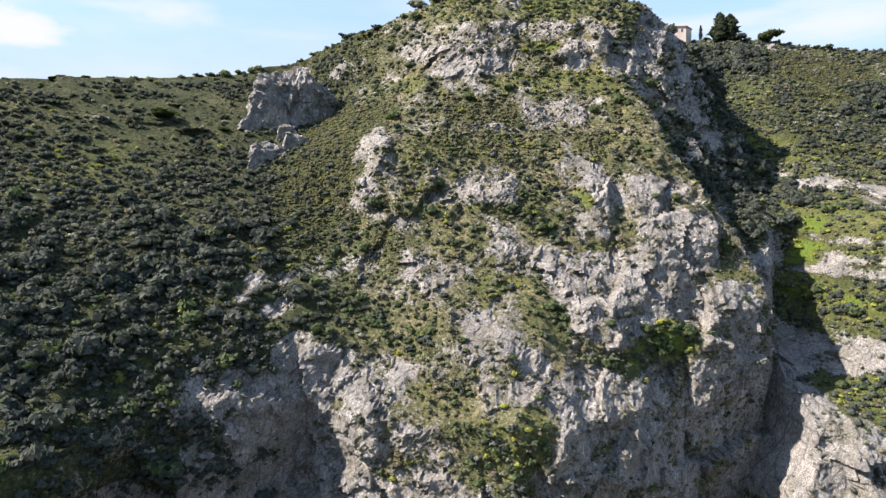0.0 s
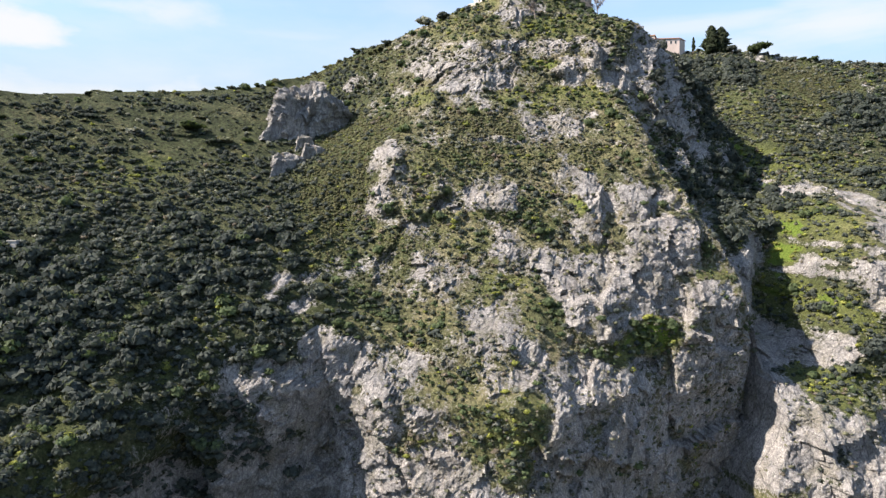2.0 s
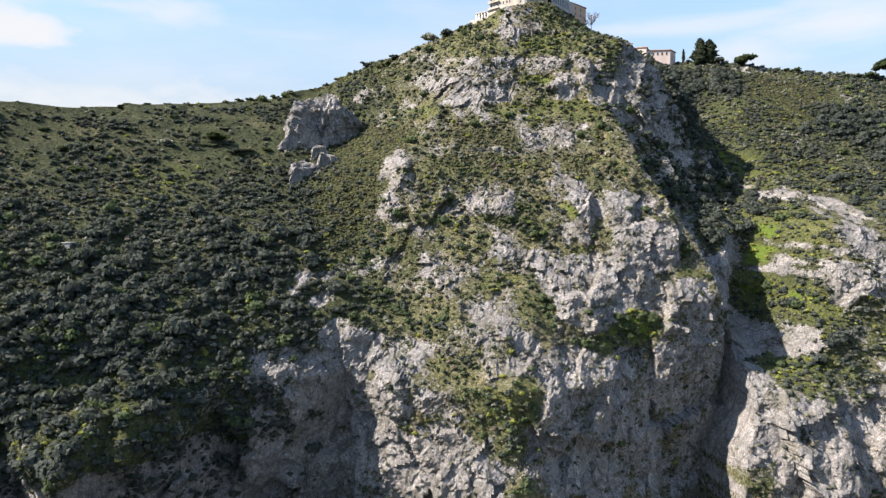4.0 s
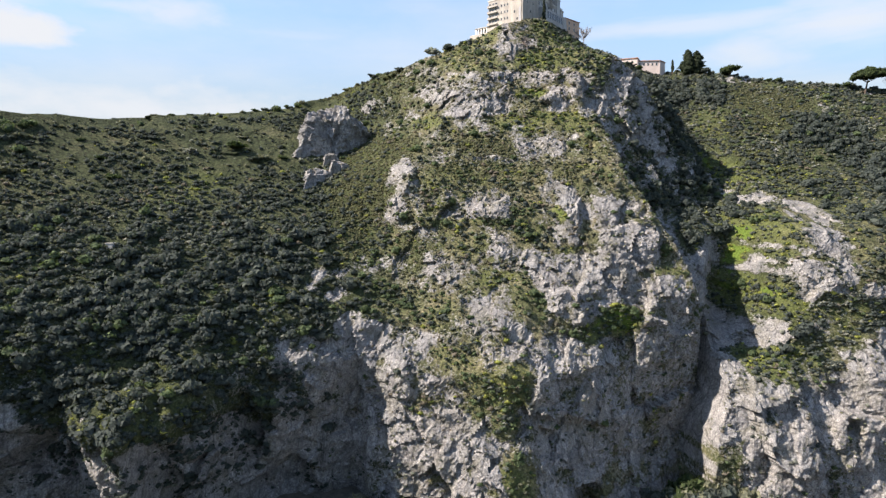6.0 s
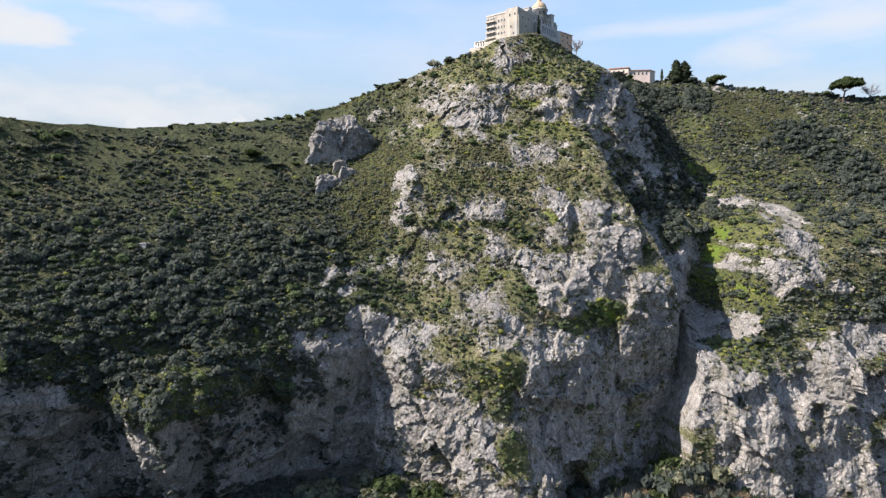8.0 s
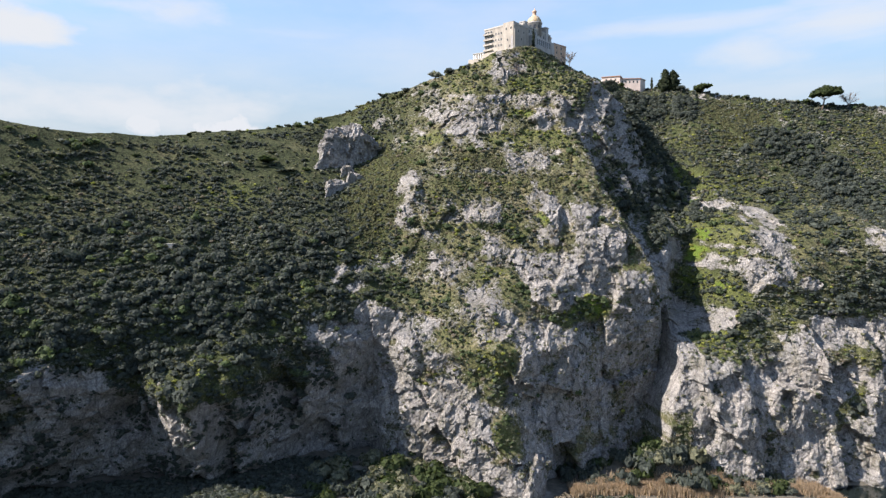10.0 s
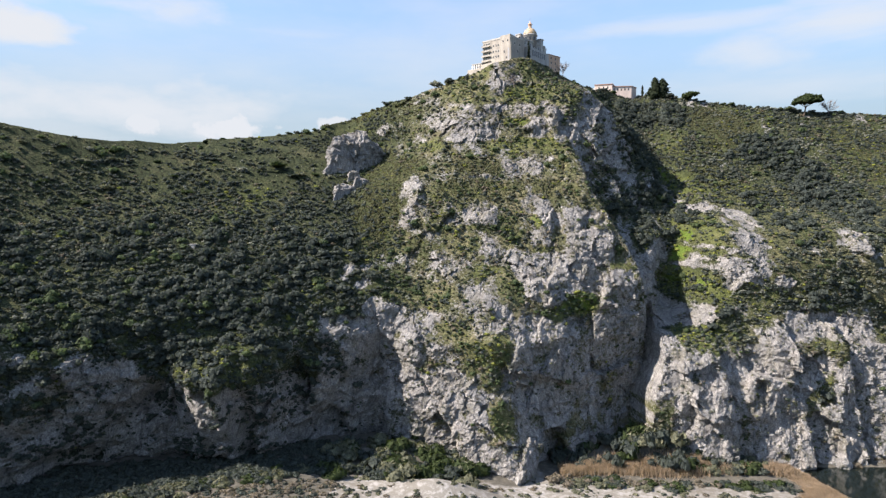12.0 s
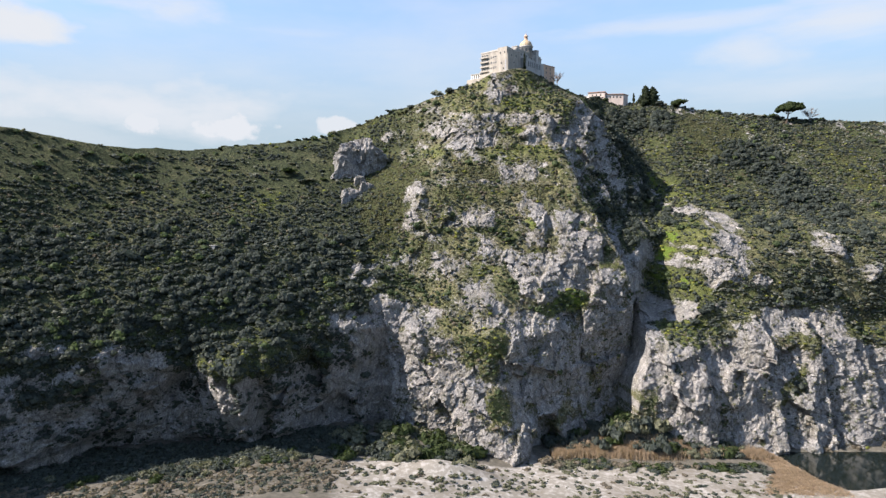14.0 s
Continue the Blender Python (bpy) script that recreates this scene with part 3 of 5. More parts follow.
# the gully, its runnel of bright grass and worn scar
# dark scrub, partly standing in for shade missing on this rock wedge
cover(130, 127, 10, 12, 0.6, 0.1, 0.1, 1, 0)
cover(155, 131, 6.9, 11.6, -0, 0.02, 0.35, 0.85, 0)
for gx_, gz_ in ((168, 172), (170, 167), (171, 162), (168, 154), (168, 148), (168, 143), (166, 139), (164, 134), (161, 129), (159, 125), (158, 120), (156, 115), (154, 111), (151, 107)):
    cover(gx_, gz_, 2.7, 4.6, 0, 0, 1, 0, 0)
cover(168, 157, 1.2, 6.9, -0.6, 1, 0, 0, 0)
cover(170, 149, 4.1, 1.3, -0.2, 1, 0, 0, 0)
cover(177, 143, 10.4, 1.7, -0, 0.95, 0, 0, 0)
cover(145, 114, 7.1, 1.5, -0, 0.85, 0.2, 0, 0)
# ledges and outcrops of the right-hand hill
cover(171, 132, 13.8, 6.1, -0, 0.05, 0.75, 0.4, 0)
cover(197, 136, 9.1, 7.1, -0.3, 0.95, 0, 0.1, 0)
cover(188, 124, 12.8, 4.4, -0.3, 1, 0, 0, 0)
cover(193, 118, 8.8, 3.2, -0, 0.85, 0.1, 0.1, 0)
cover(164, 118, 13.1, 2.0, 0, 0.75, 0.2, 0.1, 0)
cover(162, 106, 13.8, 1.9, -0, 0.65, 0.3, 0.1, 0)
cover(173, 113, 12.5, 2.1, -0, 0.1, 0.5, 0.4, 0)
cover(192, 109, 7.0, 7.8, -0, 0.7, 0.2, 0.2, 0)
cover(157, 95, 14.2, 6.8, -0, 0.02, 0.75, 0.6, 0)
cover(152, 98, 10.3, 3.8, -0, 0.02, 0.9, 0.4, 0)
cover(171, 97, 6.9, 3.3, -0, 0.8, 0.1, 0.1, 0)
cover(184, 91, 15.6, 3.2, -0, 0.05, 0.6, 0.5, 0)
cover(155, 81, 9.6, 3.9, -0, 0.88, 0.1, 0.1, 0)
cover(165, 81, 6.2, 3.9, -0, 0.05, 0.5, 0.7, 0)
cover(178, 85, 9.8, 3.9, -0, 0.55, 0.3, 0.2, 0)
cover(150, 70, 14.3, 3.7, -0, 0.02, 0.8, 0.6, 0)
cover(172, 73, 7.6, 3.3, -0, 0.05, 0.6, 0.6, 0)
cover(209, 77, 8.2, 4.6, -0, 0.9, 0.1, 0.1, 0)
cover(240, 74, 11.6, 6.4, -0.5, 1, 0, 0, 0)
cover(222, 62, 16.6, 5.6, -0.4, 0.3, 0.3, 0.2, 0.7)
cover(211, 35, 6.6, 13.3, 0.6, 0.2, 0.5, 0.6, 0)
cover(269, 67, 13.6, 5.7, -0, 0.1, 0.6, 0.6, 0)
cover(272, 104, 10.6, 4.8, 0.3, 0.8, 0.1, 0.1, 0)
# the upper right-hand hill: dark scrub, brown heath and grey bushes
cover(179, 225, 35.7, 16.2, -0.3, 0, 0.05, 1, 0)
cover(230, 214, 29.3, 13.1, -0, 0, 0.15, 0.15, 1)
cover(240, 189, 36.8, 13.0, -0.2, 0, 0.1, 0.95, 0)
cover(219, 194, 13.9, 10.7, -0, 0.05, 0.15, 0.2, 0.9)
cover(224, 140, 20.2, 18.4, -0.3, 0.1, 0.3, 0.8, 0)
cover(271, 158, 25.7, 31.6, -0.4, 0, 0.1, 1, 0)
cover(271, 132, 15.4, 11.6, -0.3, 0, 0.1, 1, 0)
cover(197, 164, 13.1, 11.7, -0, 0.05, 0.2, 0.6, 0.3)
cover(210, 155, 21.3, 8.1, -0, 0.05, 0.5, 0.5, 0.2)
cover(327, 182, 27.1, 30.6, -0, 0.05, 0.3, 0.4, 0.4)
cover(233, 90, 20.9, 10.1, -0, 0.05, 0.35, 0.9, 0)

# scrub hanging over the left-hand cliff
cover(-127, 78, 17.0, 12.7, 0, 0.1, 0.3, 1, 0)
cover(-93, 72, 14.2, 11.3, 0, 0.05, 0.35, 1, 0)
cover(-105, 62, 12.3, 4.4, 0, 0.05, 0.55, 0.9, 0)
cover(-86, 62, 7.0, 7.0, 0, 0.1, 0.4, 0.9, 0)
cover(-172, 56, 16.7, 5.2, 0, 0.35, 0.1, 0.8, 0)
cover(-161, 70, 5.0, 9.9, 0, 0.4, 0.1, 0.8, 0)
cover(-67, 65, 9.2, 18.3, 0, 0.3, 0.1, 0.9, 0)
cover(-145, 76, 10.6, 4.8, 0, 0.3, 0.1, 0.9, 0)
cover(-110, 43, 3.9, 16.6, 0, 1, 0.1, 0.2, 0)
cover(-179, 76, 6.1, 5.2, 0, 1, 0, 0, 0)
cover(-72, 47, 9.0, 9.0, 0, 0.8, 0.1, 0.4, 0)


def face(x, z):
    """Depth of the weathered face, how bare it is, how lush, how dark with scrub and how heathy."""
    d = mass(x, z)
    warp_x = x + 4.5 * fbm(x / 15, z / 15, 0.3, 5, 5, 0.65)
    warp_z = z + 4.5 * fbm(x / 15, z / 15, 7.3, 5, 9, 0.65)
    bare = np.zeros_like(d)
    for cx, cz, w, h, out, *b in CRAGS:
        q = ((warp_x - cx) / w) ** 2 + ((warp_z - cz) / h) ** 2
        g = smooth(1.35, 0.7, np.sqrt(q))
        d = d - 0.45 * out * smooth(1.5, 0.4, np.sqrt(((x - cx) / w) ** 2 + ((z - cz) / h) ** 2))
        bare = np.maximum(bare, (b[0] if b else 1.0) * g)
    bluff = smooth(74, 60, z - 7 * fbm(x / 24, z / 24, 3.3, 3, 21)) * smooth(-30, -60, x)
    bluff = np.maximum(bluff, smooth(66, 60, z - 6 * fbm(x / 20, z / 25, 1.3, 3, 31)) * smooth(122, 132, x))
    bare = np.maximum(bare, bluff)
    on_spur = smooth(-40, -15, x) * smooth(140, 105, x)
    streaks = fbm(x / 13, z / 26, 8.1, 5, 51, 0.6)
    past = x - spur_edge(z)
    bare = np.maximum(bare, on_spur * smooth(-0.2, 0.6, streaks) * 0.7 * (1 - 0.7 * smooth(-20, -6, past) * smooth(125, 145, z)))
    flank = smooth(-1, 3, past) * smooth(46, 30, past)
    bare = np.maximum(bare, flank * smooth(20, 45, z) * smooth(150, 120, z) * 0.95)
    flank = smooth(-1, 3, past) * smooth(84, 66, past)
    bare = np.maximum(bare, flank * smooth(120, 145, z) * smooth(240, 215, z) * (0.66 + 0.35 * streaks - 0.5 * smooth(40, 60, past + 10 * streaks)))
    bare = np.maximum(bare, smooth(24, 12, z) * smooth(40, 60, x) * smooth(140, 120, x))
    bare = np.maximum(bare, smooth(66, 50, z + 5 * streaks) * smooth(-62, -48, x) * smooth(60, 46, x) * 0.95)
    right_side = smooth(150, 180, x)
    bare = np.maximum(bare, right_side * smooth(0.45, 1.0, fbm(x / 12, z / 9, 5.1, 4, 57)) * 0.6)
    lush = smooth(0.1, 0.75, fbm(x / 24, z / 18, 2.2, 4, 61)) * smooth(-40, 20, x) * (0.36 - 0.2 * smooth(120, 150, x)) * (1 - smooth(0, 6, past) * smooth(62, 46, past) * smooth(110, 125, z))
    for cx, cz, w, h, bright in GREENS:
        q = ((warp_x - cx) / w) ** 2 + ((warp_z - cz) / h) ** 2
        g = np.exp(-q ** 2 * 0.6)
        bare = bare * (1 - 0.95 * g)
        lush = lush * (1 - g) + bright * g
    bare = np.maximum(bare, 0.36 * on_spur * (1 - smooth(0, 6, past)))
    dark, heath = np.zeros_like(d), np.zeros_like(d)
    px = x + 2.6 * fbm(x / 9, z / 9, 2.3, 4, 205, 0.65)
    pz = z + 2.2 * fbm(x / 9, z / 9, 6.3, 4, 209, 0.65)
    for cx, cz, w, h, lean, *kinds in COVERS:
        q = ((px - cx - lean * (pz - cz)) / w) ** 2 + ((pz - cz) / h) ** 2
        g = 0.94 * smooth(1.3, 0.65, np.sqrt(q))
        bare, lush, dark, heath = (f + g * (k - f) for f, k in zip((bare, lush, dark, heath), kinds))
    shade_wood = smooth(40, 60, past + 10 * streaks) * smooth(86, 70, past) * smooth(120, 140, z) * smooth(238, 222, z)
    dark = np.maximum(dark, np.maximum(0.9 * shade_wood, 0.8 * flank * smooth(120, 145, z) * smooth(240, 215, z)))
    patchy = fbm(x / 7, z / 6, 4.4, 5, 41, 0.65)
    bare = np.clip(bare + 0.45 * patchy * (0.3 + bare), 0, 1)
    lush = lush * (1 - bare)
    rough = 0.3 + 0.7 * bare
    for cx, cz, w, h, deep in HOLLOWS:
        q = ((0.5 * (x + warp_x) - cx) / w) ** 2 + ((0.5 * (z + warp_z) - cz) / h) ** 2
        d = d + deep * smooth(1.1, 0.6, np.sqrt(q))
    west = smooth(-48, -66, x) * smooth(92, 70, z) * (1 - 0.8 * np.exp(-((x + 102) / 12) ** 2))
    d = d - west * (7.0 * ridged(x / 30 + 0.2 * z / 30, 0.7, z / 48, 3, 171) + 4.5 * fbm(x / 15, 0.4, z / 17, 4, 175, 0.6))
    wx, wz = x + 1.6 * fbm(x / 7, z / 7, 3.1, 4, 66), z + 1.6 * fbm(x / 7, z / 7, 9.1, 4, 67)
    d = d - 2.0 * ridged(x / 34, d / 60, z / 60, 3, 71) * rough
    d = d + facets(wx, wz, 22, 27, 83, 0.30, 1.2) * rough
    d = d + facets(wx, wz, 8, 10, 84, 0.30, 0.55) * (0.15 + 0.85 * bare)
    d = d + facets(wx + 0.4 * wz, wz, 3.0, 3.4, 85, 0.26, 0.18) * (0.1 + 0.9 * bare)
    crack = np.abs(vnoise(wx / 11, d / 14, wz / 26, 86))
    d = d + 0.6 * (1 - smooth(0.0, 0.07, crack)) * bare
    d = d - 0.5 * fbm(x / 14, d / 30, z / 4.0, 3, 101) * (0.2 + bare) - 0.28 * fbm(x / 2.2, d / 6, z / 2.6, 3, 91) * (0.5 + bare)
    return d, bare, lush, dark, heath


def mesh_object(name, verts, faces, mat, smooth_shading=True, parent=None):
    me = bpy.data.meshes.new(name)
    verts, faces = np.asarray(verts, np.float32), np.asarray(faces, np.int32)
    n = faces.shape[1]
    me.vertices.add(len(verts))
    me.vertices.foreach_set("co", verts.ravel())
    me.loops.add(faces.size)
    me.loops.foreach_set("vertex_index", faces.ravel())
    me.polygons.add(len(faces))
    me.polygons.foreach_set("loop_start", np.arange(0, faces.size, n, dtype=np.int32))
    me.polygons.foreach_set("use_smooth", np.full(len(faces), smooth_shading))
    me.update(calc_edges=True)
    if mat:
        me.materials.append(mat)
    ob = new(name, me)
    ob.parent = parent
    return ob


def grid_faces(nu, nv):
    i = np.arange(nu * nv).reshape(nv, nu)
    return np.stack([i[:-1, :-1], i[:-1, 1:], i[1:, 1:], i[1:, :-1]], -1).reshape(-1, 4)


def point_attribute(ob, name, values):
    a = ob.data.attributes.new(name, "FLOAT", "POINT")
    a.data.foreach_set("value", np.asarray(values, np.float32).ravel())


xs = np.concatenate([np.arange(-460, -240, 2.4), np.arange(-240, -130, 1.4), np.arange(-130, 240, 0.9), np.arange(240, 300, 1.4), np.arange(300, 560, 2.4)])
rows = 280
ss = np.linspace(0, 1, rows)
X, S = np.meshgrid(xs, ss)
Z = -6 + S * (crest(X) + 1.2 * fbm(X / 12, 0.5, 0.5, 3, 3) + 6)
Y, BARE, LUSH, DARK, HEATH = face(X, Z)
# over the skyline the ground rolls back and down behind the hill
back = np.array([6, 20, 60, 140, 300])
drop = np.array([0.5, 3, 14, 60, 260])
Xb = np.concatenate([X] + [X[-1:]] * len(back))
Yb = np.concatenate([Y] + [Y[-1:] + b for b in back])
Zb = np.concatenate([Z] + [Z[-1:] - q for q in drop])
BAREb = np.concatenate([BARE] + [BARE[-1:] * 0] * len(back))
LUSHb = np.concatenate([LUSH] + [LUSH[-1:]] * len(back))
HEATHb = np.concatenate([HEATH] + [HEATH[-1:]] * len(back))
hill = mesh_object("hillside", np.stack([Xb, Yb, Zb], -1).reshape(-1, 3), grid_faces(len(xs), len(Xb)), HILL)
# broken rock has hard facets, turf is rounded
bare_face = 0.25 * (BAREb[:-1, :-1] + BAREb[1:, :-1] + BAREb[:-1, 1:] + BAREb[1:, 1:])
hill.data.polygons.foreach_set("use_smooth", (bare_face < 0.5).ravel())
point_attribute(hill, "bare_rock", BAREb)
point_attribute(hill, "lush", LUSHb)
parched = smooth(-34, 4, Xb + 8 * fbm(Xb / 18, Zb / 18, 0.9, 3, 301)) * smooth(128, 108, Xb) * (0.85 - 0.6 * HEATHb)
parched = np.maximum(parched, 0.45 * smooth(150, 185, Xb) * smooth(165, 130, Zb))
point_attribute(hill, "parched", parched)
tagged(hill, "steep limestone hillside with bare cliffs and scrubby turf", "hillside", kind="structure")


# ---------------------------------------------------------------- the flats at the foot
def flats(x, y):
    z = line(x, -300, 22, -72, 20, 0, 13, 40, 7, 140, 2.5, 185, 0.6, 600, 0.6)
    z = z + 6 * np.exp(-((x - 2) / 22) ** 2 - ((y + 128) / 9) ** 2)
    z = z + 14 * np.exp(-((x - 112) / 30) ** 2 - ((y + 66) / 11) ** 2) + 5 * np.exp(-((x + 24) / 26) ** 2 - ((y + 92) / 10) ** 2)
    z = z * smooth(-260, -180, y) - 4 * smooth(-225, -260, y)
    shore = line(y, -121, 204, -115, 200, -104, 196, -86, 194, -64, 192)
    lagoon = smooth(0, 6, x - shore) * smooth(-62, -68, y) * smooth(-122, -116, y - 0.2 * np.minimum(x - 204, 60))
    return z - 3.5 * lagoon + 0.35 * fbm(x / 12, y / 7, 0.2, 4, 13) * smooth(-260, -180, y)


gx = np.concatenate([[-4500, -2500, -1400, -800, -560], np.arange(-460, -260, 10), np.arange(-260, 300, 1.6), np.arange(300, 560, 10), [700, 1100, 2200, 4500]])
gy = np.concatenate([[-4500, -2500, -1500, -1000, -700, -520, -420, -340, -280, -240], np.arange(-215, -20, 1.6), np.arange(0, 500, 50), [800, 1500, 2500, 4500]])
GX, GY = np.meshgrid(gx, gy)
ground = mesh_object("ground", np.stack([GX, GY, flats(GX, GY)], -1).reshape(-1, 3), grid_faces(len(gx), len(gy)), SAND)
grown = np.maximum(smooth(-30, -60, GX - 12 * fbm(GX / 20, GY / 12, 0.4, 3, 19)), smooth(-118, -100, GY) * smooth(60, 40, np.abs(GX + 10)))
grown = np.maximum(grown, smooth(-104, -92, GY) * smooth(45, 60, GX))
point_attribute(ground, "overgrown", grown)
tagged(ground, "pale sandy flats with sparse dry tufts", "ground", kind="structure")

m, nt, bsdf = material("lagoon_water")
bsdf.inputs["Base Color"].default_value = (0.008, 0.012, 0.011, 1)
bsdf.inputs["Roughness"].default_value = 0.08
bump(nt, bsdf, noise_tex(nt, coords(nt), 0.8, 3), 0.03, 0.05)
water = mesh_object("water", [(185, -190, -0.5), (420, -190, -0.5), (420, -50, -0.5), (185, -50, -0.5)], [(0, 1, 2, 3)], m)
tagged(water, "still dark green lagoon water", "water", kind="structure")


m, nt, bsdf = material("sea_water")
bsdf.inputs["Base Color"].default_value = (0.006, 0.022, 0.032, 1)
bsdf.inputs["Roughness"].default_value = 0.2
bump(nt, bsdf, noise_tex(nt, coords(nt), 0.15, 6), 0.5, 0.6)
sea = mesh_object("sea", [(-4500, -4500, -0.6), (4500, -4500, -0.6), (4500, -232, -0.6), (-4500, -232, -0.6)], [(0, 1, 2, 3)], m)
tagged(sea, "open dark blue sea off the sandy flats", "water", kind="structure")


# ---------------------------------------------------------------- scrub
def ico():
    """A coarse eight-sided core for bushes, seen only between the leaves."""
    v = np.array([(1, 0, 0), (0, 1, 0), (-1, 0, 0), (0, -1, 0), (0, 0, 1), (0, 0, -1)], float)
    f = np.array([(0, 1, 4), (1, 2, 4), (2, 3, 4), (3, 0, 4), (1, 0, 5), (2, 1, 5), (3, 2, 5), (0, 3, 5)])
    return v, f


ICO_V, ICO_F = ico()


def foliage(centres, radii, squash, seed, leaves=26, leaf=0.30):
    """Triangles of many bushes: a ragged core and loose leaf sprays round it."""
    r = np.random.default_rng(seed)
    n, k = len(centres), len(ICO_V)
    shape = np.stack([0.85 + 0.5 * r.random(n), 0.85 + 0.5 * r.random(n), squash * (0.75 + 0.5 * r.random(n))], -1)[:, None, :] * radii[:, None, None]
    core = ICO_V[None] * (0.75 + 0.35 * r.random((n, k, 1))) * shape + centres[:, None, :]
    core_f = ICO_F[None] + (np.arange(n) * k)[:, None, None]
    way = r.normal(size=(n, leaves, 3))
    way[..., 2] = np.abs(way[..., 2]) * 0.9 - 0.15
    way /= np.linalg.norm(way, axis=-1, keepdims=True)
    mid = way * (0.6 + 0.45 * r.random((n, leaves, 1))) * shape + centres[:, None, :]
    side = r.normal(size=(n, leaves, 3))
    side = np.cross(way, side)
    side /= np.linalg.norm(side, axis=-1, keepdims=True) + 1e-6
    up = np.cross(side, way) + 0.6 * way * r.normal(size=(n, leaves, 1))
    size = radii[:, None, None] * leaf * (0.6 + 0.8 * r.random((n, leaves, 1)))
    tri = np.stack([mid - side * size - up * size * 0.6, mid + side * size - up * size * 0.5, mid + up * size], 2)
    tri_f = np.arange(n * leaves * 3).reshape(-1, 3) + n * k
    return np.concatenate([core.reshape(-1, 3), tri.reshape(-1, 3)]), np.concatenate([core_f.reshape(-1, 3), tri_f])


def scatter_on_hill(n, density, seed):
    """Random points on the hill's face, kept by density(x, z, bare, lush, dark, heath)."""
    r = np.random.default_rng(seed)
    j = r.integers(0, rows - 1, n)
    i = np.searchsorted(xs, -320 + 740 * r.random(n)) - 1
    a, b = r.random(n), r.random(n)
    pick = lambda A: (A[j, i] * (1 - a) + A[j, i + 1] * a) * (1 - b) + (A[j + 1, i] * (1 - a) + A[j + 1, i + 1] * a) * b
    x, y, z, *kinds = (pick(A) for A in (X, Y, Z, BARE, LUSH, DARK, HEATH))
    keep = r.random(n) < density(x, z, *kinds)
    return np.stack([x, y, z], -1)[keep]


def shrubs(name, n, density, size, mat, label, seed, squash=0.75, leaves=26, power=2.2):
    p = scatter_on_hill(n, density, seed)
    r = np.random.default_rng(seed + 1)
    rad = size[0] + (size[1] - size[0]) * r.random(len(p)) ** power
    p = p + np.stack([np.zeros(len(p)), -0.25 * rad, 0.3 * rad], -1)
    ob = mesh_object(name, *foliage(p, rad, squash, seed, leaves), mat, True)
    return tagged(ob, label, "shrubs", kind="stuff")


def meadow(x, z):
    """The open grassy top of the left-hand slope, broken by bands of scrub."""
    return smooth(-40, -75, x) * smooth(128, 172, z + 14 * fbm(x / 34, z / 12, 0.1, 4, 77, 0.6)) * 0.95


def thicket(x, z, seed, lo=-0.25, hi=0.35):
    return smooth(lo, hi, fbm(x / 11, z / 6, 1.7, 4, seed, 0.6))


def bands(x, z, seed, lo, hi):
    """Scrub that grows in bands along the contour."""
    return smooth(lo, hi, fbm(x / 17, z / 4.5, 2.9, 4, seed, 0.6))


def left_side(x):
    return smooth(-15, -60, x)


def spur_zone(x):
    return smooth(-45, -10, x) * smooth(135, 110, x)


def open_grass(l, d):
    """None of the scrub grows in the mown-looking grass of the runnel."""
    return 1 - 0.97 * smooth(0.82, 0.9, l) * smooth(0.3, 0.15, d)


def evergreen(x, z, b, l, d, h):
    base = np.maximum(thicket(x, z, 111, -0.5, 0.3), 0.9 * left_side(x)) * (1 - 0.8 * spur_zone(x))
    base = base * (1 - meadow(x, z)) + 0.75 * meadow(x, z) * bands(x, z, 113, 0.15, 0.5)
    return (1 - b) ** 2 * (0.95 - 0.5 * l) * open_grass(l, d) * np.maximum(base * (1 - 0.93 * h), d * (1 - 0.8 * spur_zone(x) * smooth(8, 0, x - spur_edge(z)))) * smooth(8, 20, z) * (1 - 0.9 * smooth(10, 4, crest(x) - z) * left_side(x))


def olive(x, z, b, l, d, h):
    base = 0.65 * (1 - 0.7 * left_side(x)) * (1 - 0.2 * l) * thicket(x, z, 121, -0.6, 0.2) * (1 - 0.6 * meadow(x, z))
    return (1 - b) ** 1.6 * base * open_grass(l, d) * (1 - 0.55 * d) * (1 - 0.8 * h) * smooth(8, 20, z)


def brown(x, z, b, l, d, h):
    far_left = left_side(x) * smooth(105, 130, z) * smooth(175, 150, z) * thicket(x, z, 133, 0.0, 0.5)
    return (1 - b) * 0.42 * open_grass(l, d) * np.maximum((1 - 0.95 * left_side(x)) * thicket(x, z, 131, 0.0, 0.5), 0.9 * far_left) * (1 - 0.7 * d) * (1 - 0.6 * h)


shrubs("evergreen_scrub", 122000, evergreen, (0.4, 1.7), LEAF_DARK, "dense dark evergreen scrub over the slope", 100, leaves=18)
shrubs("olive_scrub", 110000, olive, (0.3, 1.25), LEAF_OLIVE, "olive green scrub over the slope", 200, leaves=18)
shrubs("green_scrub", 80000, lambda x, z, b, l, d, h: (1 - b) ** 1.5 * smooth(-60, -30, x) * np.maximum(0.95 * d * spur_zone(x), 0.3 * thicket(x, z, 127, -0.1, 0.4) * (1 - h)) * open_grass(l, d), (0.4, 1.5), LEAF_GREEN, "mid-green leafy scrub on the slope", 230, leaves=22)
shrubs("heath_scrub", 480000, lambda x, z, b, l, d, h: (1 - b) ** 1.5 * h * 0.8, (0.25, 0.85), LEAF_HEATH, "low even olive-brown heath on the slope", 250, leaves=9)
